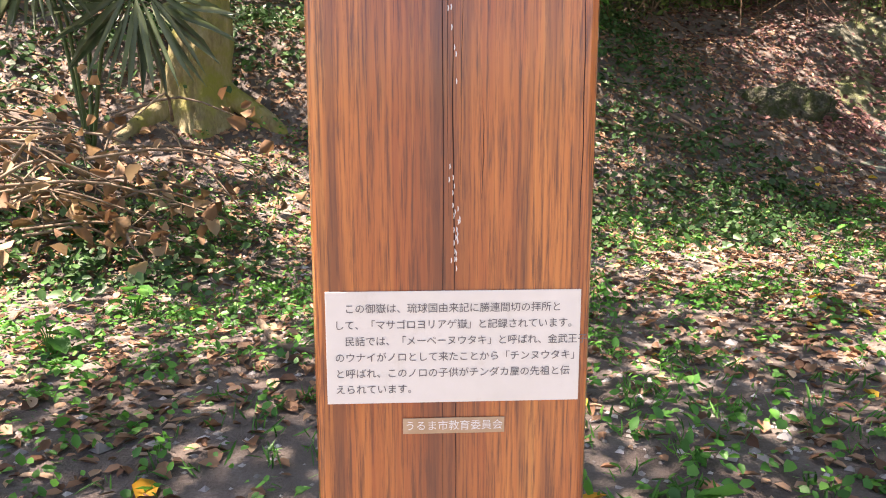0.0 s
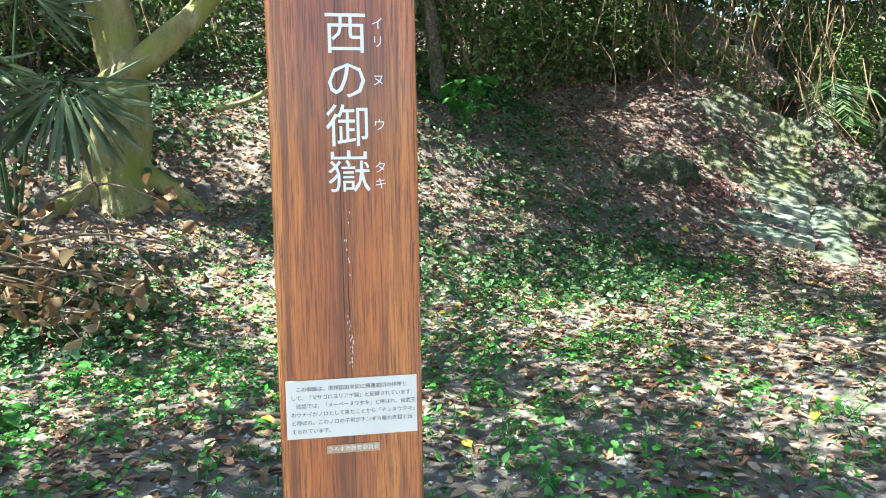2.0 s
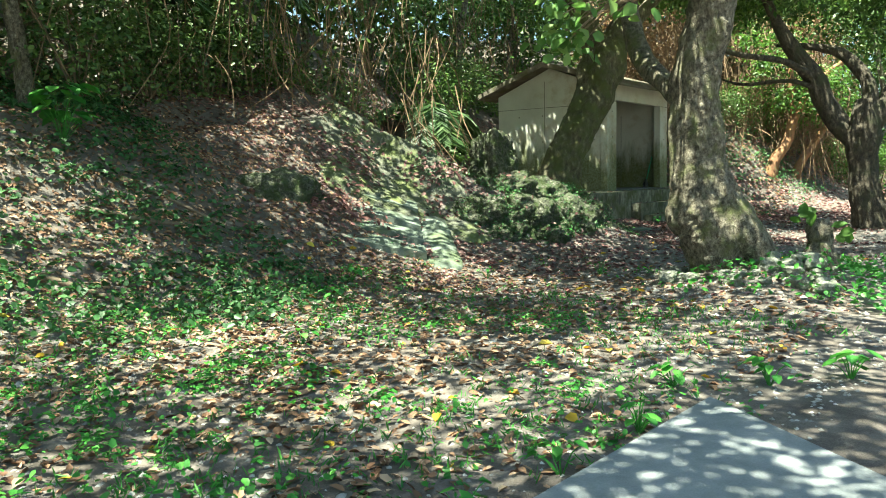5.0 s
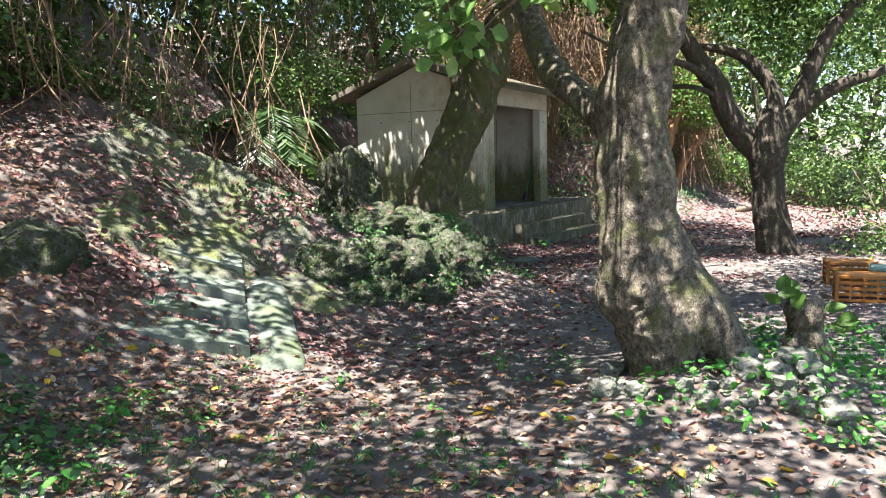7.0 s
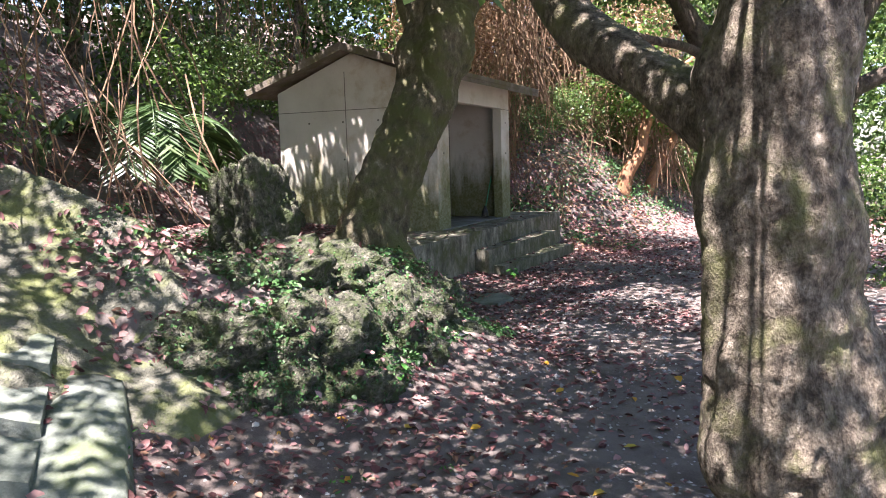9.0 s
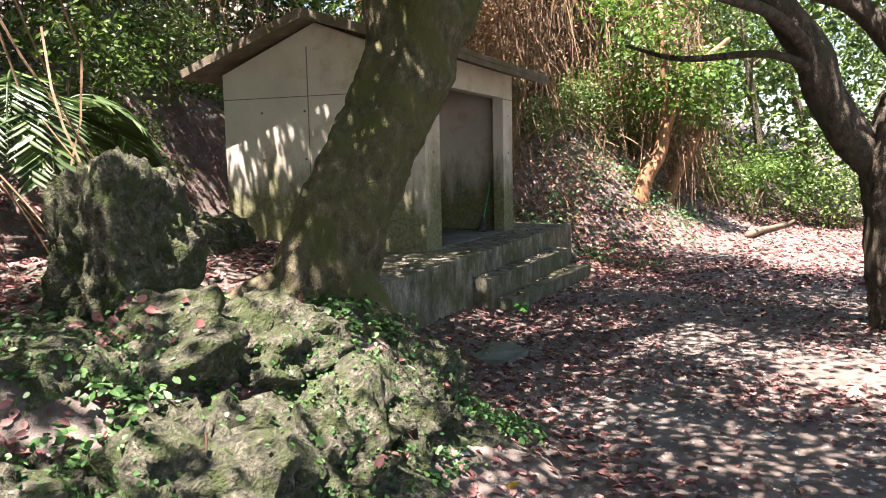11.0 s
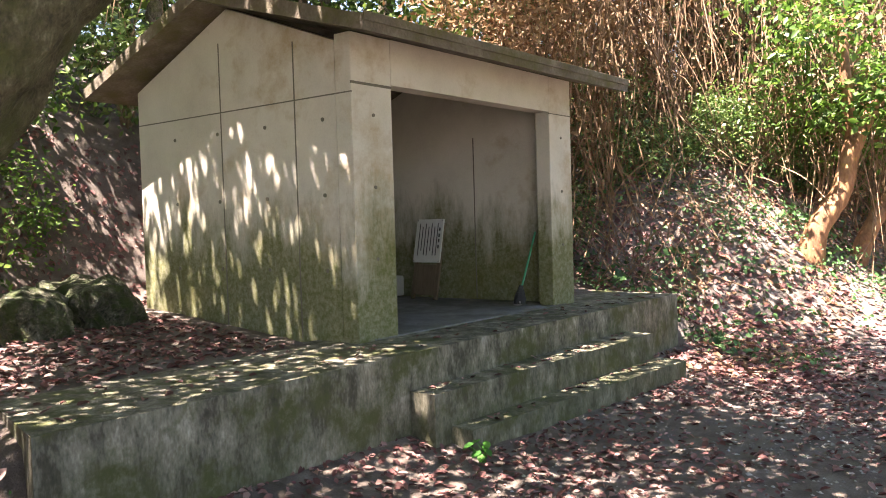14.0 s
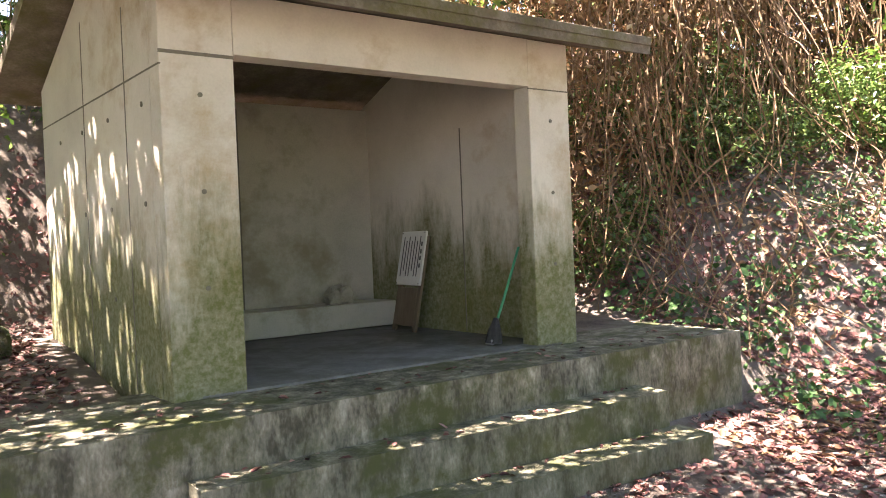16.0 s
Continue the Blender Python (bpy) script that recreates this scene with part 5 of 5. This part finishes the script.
def build_stump():
    at = (8.1, 1.5, height(8.1, 1.5))
    s = thing("stump", at, "short knobbly tree stump with fresh green shoots", "stump")
    v, f = [], []
    tube(v, f, [(0, 0, -0.1, 0.22), (0, 0, 0.1, 0.15), (0.02, 0, 0.24, 0.11), (0, 0.01, 0.36, 0.125), (0, 0, 0.46, 0.08)], 18, 5, 0.25, 9, 0.06, 4)
    mesh_object("wood", v, f, M_BARK, s, True)
    p = np.array([(-0.12, 0.1, 0.5), (-0.05, 0.14, 0.55), (-0.16, 0.04, 0.46), (0.02, 0.1, 0.52), (-0.1, 0.2, 0.45), (-0.05, -0.18, 0.4), (-0.1, -0.25, 0.34), (0.0, -0.24, 0.3), (-0.12, -0.2, 0.28)])
    for q in p:
        leaves("shoot", q[None], np.array([(-0.7, 0.1, 0.6)]) + rng.normal(0, 0.25, (1, 3)), 0.15, M_LEAF_BRIGHT, s, width=0.7)


build_stump()


# ---- palms ----
def palm(at, label, fronds, length, turn0, rise=1.2, droop=0.0):
    p = thing("palm", at, label, "palm", group="palms of the wood")
    v, f = [], []
    tube(v, f, [(0.05, 0.1, height(at[0], at[1]) - at[2] - 0.2, 0.07), (0.03, 0.05, -0.3, 0.055), (0, 0, 0.03, 0.05)], 10, 4, 0.1, 8)
    mesh_object("trunk", v, f, M_STICK, p, True)
    for k in range(fronds):
        a = turn0 + k * 2.4 + 0.3 * math.sin(k)
        L = length * (0.8 + 0.3 * abs(math.sin(k * 1.3)))
        up = rise * (0.75 + 0.5 * abs(math.cos(k * 2.1)))
        line = smooth_line([(0, 0, 0, 0.016), (math.cos(a) * L * 0.35, math.sin(a) * L * 0.35, up, 0.012), (math.cos(a) * L * 0.75, math.sin(a) * L * 0.75, up * 0.95 - droop * 0.35, 0.008), (math.cos(a) * L, math.sin(a) * L, up * 0.35 - droop, 0.004)], 12)
        v, f = [], []
        tube(v, f, [tuple(q) for q in line[::4]], 5, 3)
        fr = mesh_object("frond", v, f, M_PALM, p, True)
        P, N, D = [], [], []
        side = Vector((-math.sin(a), math.cos(a), 0))
        for i in range(8, len(line) - 1):
            d = Vector(line[i + 1][:3]) - Vector(line[i][:3])
            d.normalize()
            for sgn in (-1, 1):
                w = (side * sgn + d * 0.7 + Vector((0, 0, -0.45))).normalized()
                P.append(Vector(line[i][:3]) + w * 0.2)
                D.append(w)
                N.append(d.cross(w) * sgn + Vector((0, 0, 0.3)))
        ob = leaves("frond_blade", np.array(P), np.array(N), 0.42 * np.ones(len(P)), M_PALM, fr, width=0.115, along=np.array(D), fold=0.5)
    return p


def fan_palm(at, label, fans):
    """A young fan palm: each frond a stalk that ends in a fan of narrow blades."""
    p = thing("fan_palm", at, label, "palm", group="palms of the wood")
    for hub, axis, nrm, L in fans:
        h = Vector(hub)
        v, f = [], []
        tube(v, f, [(0, 0, -0.1, 0.016), (h.x * 0.35, h.y * 0.35, h.z * 0.7, 0.012), (h.x * 0.8, h.y * 0.8, h.z * 1.08, 0.01), (*h, 0.008)], 6, 5)
        stalk = mesh_object("frond", v, f, M_PALM, p, True)
        ax, nn = Vector(axis).normalized(), Vector(nrm).normalized()
        side = ax.cross(nn).normalized()
        P, D, N = [], [], []
        for k in range(30):
            a = radians(-115 + 230 * k / 29)
            d = (ax * math.cos(a) + side * math.sin(a) + Vector((0, 0, -0.18)) + nn * 0.1 * math.sin(k * 2.3)).normalized()
            P.append(h + d * L * 0.5)
            D.append(d)
            N.append(nn + side * 0.5 * (-1) ** k)
        leaves("fan", np.array(P), np.array(N), L * rng.uniform(0.88, 1.05, 30), M_FAN, stalk, width=0.07, fold=0.6, along=np.array(D))


M_FAN = leaf_mat("fan_leaf", [(0.06, 0.09, 0.045), (0.12, 0.165, 0.085), (0.2, 0.25, 0.14)], 0.35, 0.25)
fan_palm((-0.75, 5.9, height(-0.75, 5.9)), "young fan palm with drooping grey-green fans beside the bank tree",
         [((0.4, -0.3, 1.02), (0.1, -0.35, -1), (0.1, -1, 0.35), 0.72), ((-0.2, -0.4, 1.25), (-0.5, -0.4, -0.8), (-0.2, -1, 0.4), 0.6),
          ((-0.5, 0.1, 1.5), (-1, -0.2, 0.2), (0, -0.8, 0.7), 0.6), ((0.15, 0.3, 1.75), (0.3, 0.2, 1), (0, -1, 0.2), 0.6)])
palm((4.6, 9.0, height(4.6, 9.0) + 0.7), "dark palm with drooping fronds in the wood", 9, 1.9, -0.4, 1.0)
palm((6.9, 9.9, height(6.9, 9.9) + 0.8), "dark palm with drooping fronds in the wood", 9, 1.8, 0.8, 1.0)
palm((11.6, 9.5, height(11.6, 9.5) + 0.35), "dark palm with low arching fronds behind the rock", 10, 1.25, 1.1, 0.5, 0.3)


# ---- orange-barked tree on the far bank ----
M_ORANGE = material("orange_bark", [(0.08, 0.035, 0.02), (0.24, 0.115, 0.055), (0.42, 0.24, 0.11)], 5, 0.8, 0.6, 40, stretch=(1, 1, 0.3), stain=(0.42, 0.28, 0.05), stain_scale=2.5, stain_amount=0.15)
g = height(22.6, 6.2)
OT = tree("orange_tree", (22.6, 6.2, g), "crooked orange-barked tree with bright leaves on the bank",
          [(22.5, 6.25, g - 0.3, 0.2), (22.65, 6.2, g + 0.3, 0.16), (23.0, 5.95, g + 0.9, 0.14), (23.15, 5.8, g + 1.6, 0.12), (23.7, 5.4, g + 2.5, 0.09), (24.4, 4.8, g + 3.2, 0.05)],
          [[(23.15, 5.85, g + 1.5, 0.09), (23.1, 5.9, g + 2.4, 0.075), (23.2, 6.0, g + 3.8, 0.05)], [(23.4, 5.9, g - 0.3, 0.15), (23.7, 5.75, g + 0.3, 0.12), (24.2, 5.5, g + 0.9, 0.1), (24.9, 5.2, g + 1.7, 0.05)]], M_ORANGE, seed=21)
crown((OT, [((23.9, 5.6, g + 2.2), (1.2, 1.0, 0.9), 0.7), ((23.0, 6.6, g + 3.4), (1.2, 1.0, 0.9), 0.3)]), (22.6, 6.2, g), 75, 60, M_LEAF_BRIGHT, (0.08, 0.16), 0.25)
M_DRYLEAF = leaf_mat("dry_hanging_leaf", [(0.09, 0.045, 0.025), (0.22, 0.12, 0.06), (0.34, 0.22, 0.12), (0.4, 0.3, 0.18)], 0.8, 0.25)
wood("dry brown leaves caught in the hanging vines", 1500, [(18.8, 27, 8.4, 10.6, 0.9, 5.0, 0.55), (23.5, 30, 5.6, 9, 0.6, 5, 0.45)], M_DRYLEAF, (0.05, 0.12), 0.25, 40)


# ---- brushwood and fallen branches ----
def stick(points, label, r, name="fallen_branch", mat=M_STICK):
    v, f = [], []
    x0, y0 = points[0]
    z0 = height(x0, y0)
    tube(v, f, [(x - x0, y - y0, height(x, y) - z0 + r * 0.7, r * (1 - 0.55 * i / len(points))) for i, (x, y) in enumerate(points)], 8, 5, 0.2, 12)
    ob = mesh_object(name, v, f, mat, None, True)
    ob.location = (x0, y0, z0)
    tagged(ob, label, "branch", "fallen branches")


stick([(0.25, 3.35), (0.32, 3.0), (0.5, 2.85), (0.75, 2.75)], "grey crooked fallen branch among the weeds", 0.02)
stick([(3.4, 6.6), (3.9, 6.3), (4.4, 6.2)], "pale fallen branch on the bank", 0.03)
stick([(4.0, 7.0), (4.4, 6.5), (4.6, 6.2)], "pale fallen branch on the bank", 0.022)
stick([(2.6, 5.7), (2.9, 5.35), (3.05, 5.0)], "pale fallen branch on the bank", 0.03)
stick([(1.2, 7.4), (2.2, 7.2), (3.0, 7.3)], "long fallen branch high on the bank", 0.035)
stick([(24.0, 4.3), (25.5, 4.0), (27.0, 3.6), (28, 3.4)], "long bleached log beyond the clearing", 0.08)
v, f = [], []
P = []
for k in range(70):
    x, y = rng.normal(-1.3, 0.55), rng.normal(4.9, 0.35)
    a, L = rng.uniform(-0.9, 2.2), rng.uniform(0.5, 1.3)
    z = height(x, y)
    hgt = rng.uniform(0.1, 0.75)
    e = (x + math.cos(a) * L, y - abs(math.sin(a)) * L * 0.4, z + hgt * rng.uniform(0.1, 1.0))
    tube(v, f, [(x, y, z + hgt * 0.9, 0.011), ((x + e[0]) / 2 + rng.normal(0, 0.08), (y + e[1]) / 2, (z + hgt + e[2]) / 2 + 0.1, 0.008), (*e, 0.003)], 5, 3)
    P += [np.array(e) + rng.normal(0, 0.13, 3) for _ in range(9)] if k % 2 else []
b = tagged(mesh_object("brushwood", v, f, M_STICK, None, True), "heap of dry bare branches at the foot of the bank", "brushwood", kind="stuff")
tagged(leaves("withered_leaves", np.array(P), rng.normal(size=(len(P), 3)), rng.uniform(0.06, 0.14, len(P)), M_DRYLEAF, width=0.7, fold=0.8), "curled brown leaves on the dry branches", "withered leaves", kind="stuff")


v, f = [], []
BEND = [(1.9, 6.3, 3.33), (1.74, 6.3, 2.8), (1.47, 6.3, 2.45), (1.16, 6.3, 2.13), (0.76, 6.3, 1.98)]
tube(v, f, [(x - 0.3, y - 6.3, z - 1.0, 0.024) for x, y, z in BEND], 8, 5, 0.15, 9)
ob = mesh_object("bent_branch", v, f, M_BARK_PALE, None, True)
ob.location = (0.3, 6.3, 1.0)
tagged(ob, "bent yellowish branch hanging down over the bank", "branch", "fallen branches")


# ---- single plants ----
def plant(at, label, n, size, tall, spread, mat, name="broadleaf_weed"):
    x, y = at
    p = thing(name, (x, y, height(x, y)), label, "plant", "single weeds")
    a = rng.uniform(0, 6.28, n)
    d = spread * rng.uniform(0.3, 1, n)
    q = np.column_stack([np.cos(a) * d, np.sin(a) * d, tall * rng.uniform(0.4, 1.0, n)])
    for c in q:
        v, f = [], []
        tube(v, f, [(0, 0, -0.02, 0.004), (c[0] * 0.5, c[1] * 0.5, c[2] * 0.7, 0.003), (c[0], c[1], c[2], 0.002)], 4, 2)
        mesh_object("stem", v, f, mat, p)
    leaves("foliage", q, np.column_stack([np.cos(a) * 0.5, np.sin(a) * 0.5, np.ones(n)]), size * rng.uniform(0.7, 1.2, n), mat, p, width=0.75, along=np.column_stack([np.cos(a), np.sin(a), np.zeros(n)]))


for x, y, n, s in [(1.62, 1.15, 9, 0.11), (1.15, 1.25, 12, 0.09), (2.0, 1.13, 8, 0.07), (2.6, 1.1, 8, 0.06), (3.2, 1.06, 9, 0.07), (3.9, 1.2, 10, 0.08), (4.2, 0.8, 9, 0.09), (4.6, 0.5, 10, 0.1),
                   (-0.75, 2.7, 10, 0.11), (-0.55, 3.2, 8, 0.1), (-0.3, 3.7, 8, 0.09), (3.4, 3.6, 9, 0.07), (5.2, 5.0, 9, 0.09), (4.6, 4.6, 8, 0.08), (6.6, 4.4, 7, 0.06), (15.1, 6.25, 9, 0.09), (7.6, 3.6, 7, 0.06), (9.3, 5.0, 6, 0.07)]:
    plant((x, y), "bright green broad-leaved weed growing from the ground", n, s, 0.14, 0.12, M_LEAF_WEED)
plant((3.6, 7.4), "leafy green sapling on the bank", 22, 0.22, 0.55, 0.35, M_LEAF_WEED, "sapling")


def leafy_branch():
    o = (7.7, 2.6, 3.3)
    t = thing("leafy_branch", o, "low branch of large insect-eaten leaves over the path", "branch")
    ends = []
    for k in range(15):
        v, f = [], []
        e = (6.75 - o[0] + rng.normal(0, 0.24), 3.42 - o[1] + rng.normal(0, 0.3), 2.78 - o[2] + rng.uniform(-0.12, 0.4))
        ends.append(e)
        tube(v, f, [(0, 0, 0, 0.02), (e[0] * 0.5, e[1] * 0.5, -0.1, 0.012), (e[0] * 0.8, e[1] * 0.85, e[2] * 0.6, 0.007), (*e, 0.004)], 5, 4)
        mesh_object("twig", v, f, M_STICK, t)
    p, nr = cloud(np.array(ends), 7, 0.1)
    leaves("foliage", p, nr * (1, 1, 0.5) + np.array([-0.9, -0.4, 0.3]), rng.uniform(0.09, 0.16, len(p)), M_LEAF_BIG, t, width=0.85)


# Leaf tones raised so the low branch looks lit.
M_LEAF_BIG = leaf_mat("big_leaf", [(0.07, 0.16, 0.03), (0.14, 0.27, 0.06), (0.27, 0.38, 0.1)], 0.5, 0.4)
leafy_branch()


# ---- leaves on the platform and a patch of old concrete before it ----
def platform_leaves():
    spots = [(12.7, 15.0, 6.95, 7.7, 1.082, 60), (15.0, 19.5, 6.92, 7.4, 1.082, 70), (15.15, 18.1, 6.63, 6.82, 0.822, 34), (15.3, 18.2, 6.43, 6.55, 0.577, 34)]
    p = np.concatenate([np.column_stack([rng.uniform(a, b, n), rng.uniform(c, d, n), np.full(n, z)]) for a, b, c, d, z, n in spots])
    ob = leaves("leaf_litter", p, np.array([0, 0, 1.0]) + rng.normal(0, 0.2, p.shape), rng.uniform(0.03, 0.08, len(p)), M_LITTER_RED, width=0.5, fold=0.4)
    tagged(ob, "few dry leaves on the platform and its steps", "leaf litter", kind="stuff")


platform_leaves()
patch = part("concrete_patch", prism(bmesh.new(), [(13.15, 5.75), (13.55, 5.7), (13.8, 5.95), (13.7, 6.3), (13.3, 6.25), (13.1, 6.0)], GROUND - 0.1, height(13.45, 6.0) + 0.02, 0.01), M_STAIR, None)
tagged(patch, "flat patch of old grey concrete in the path", "concrete patch", kind="structure")
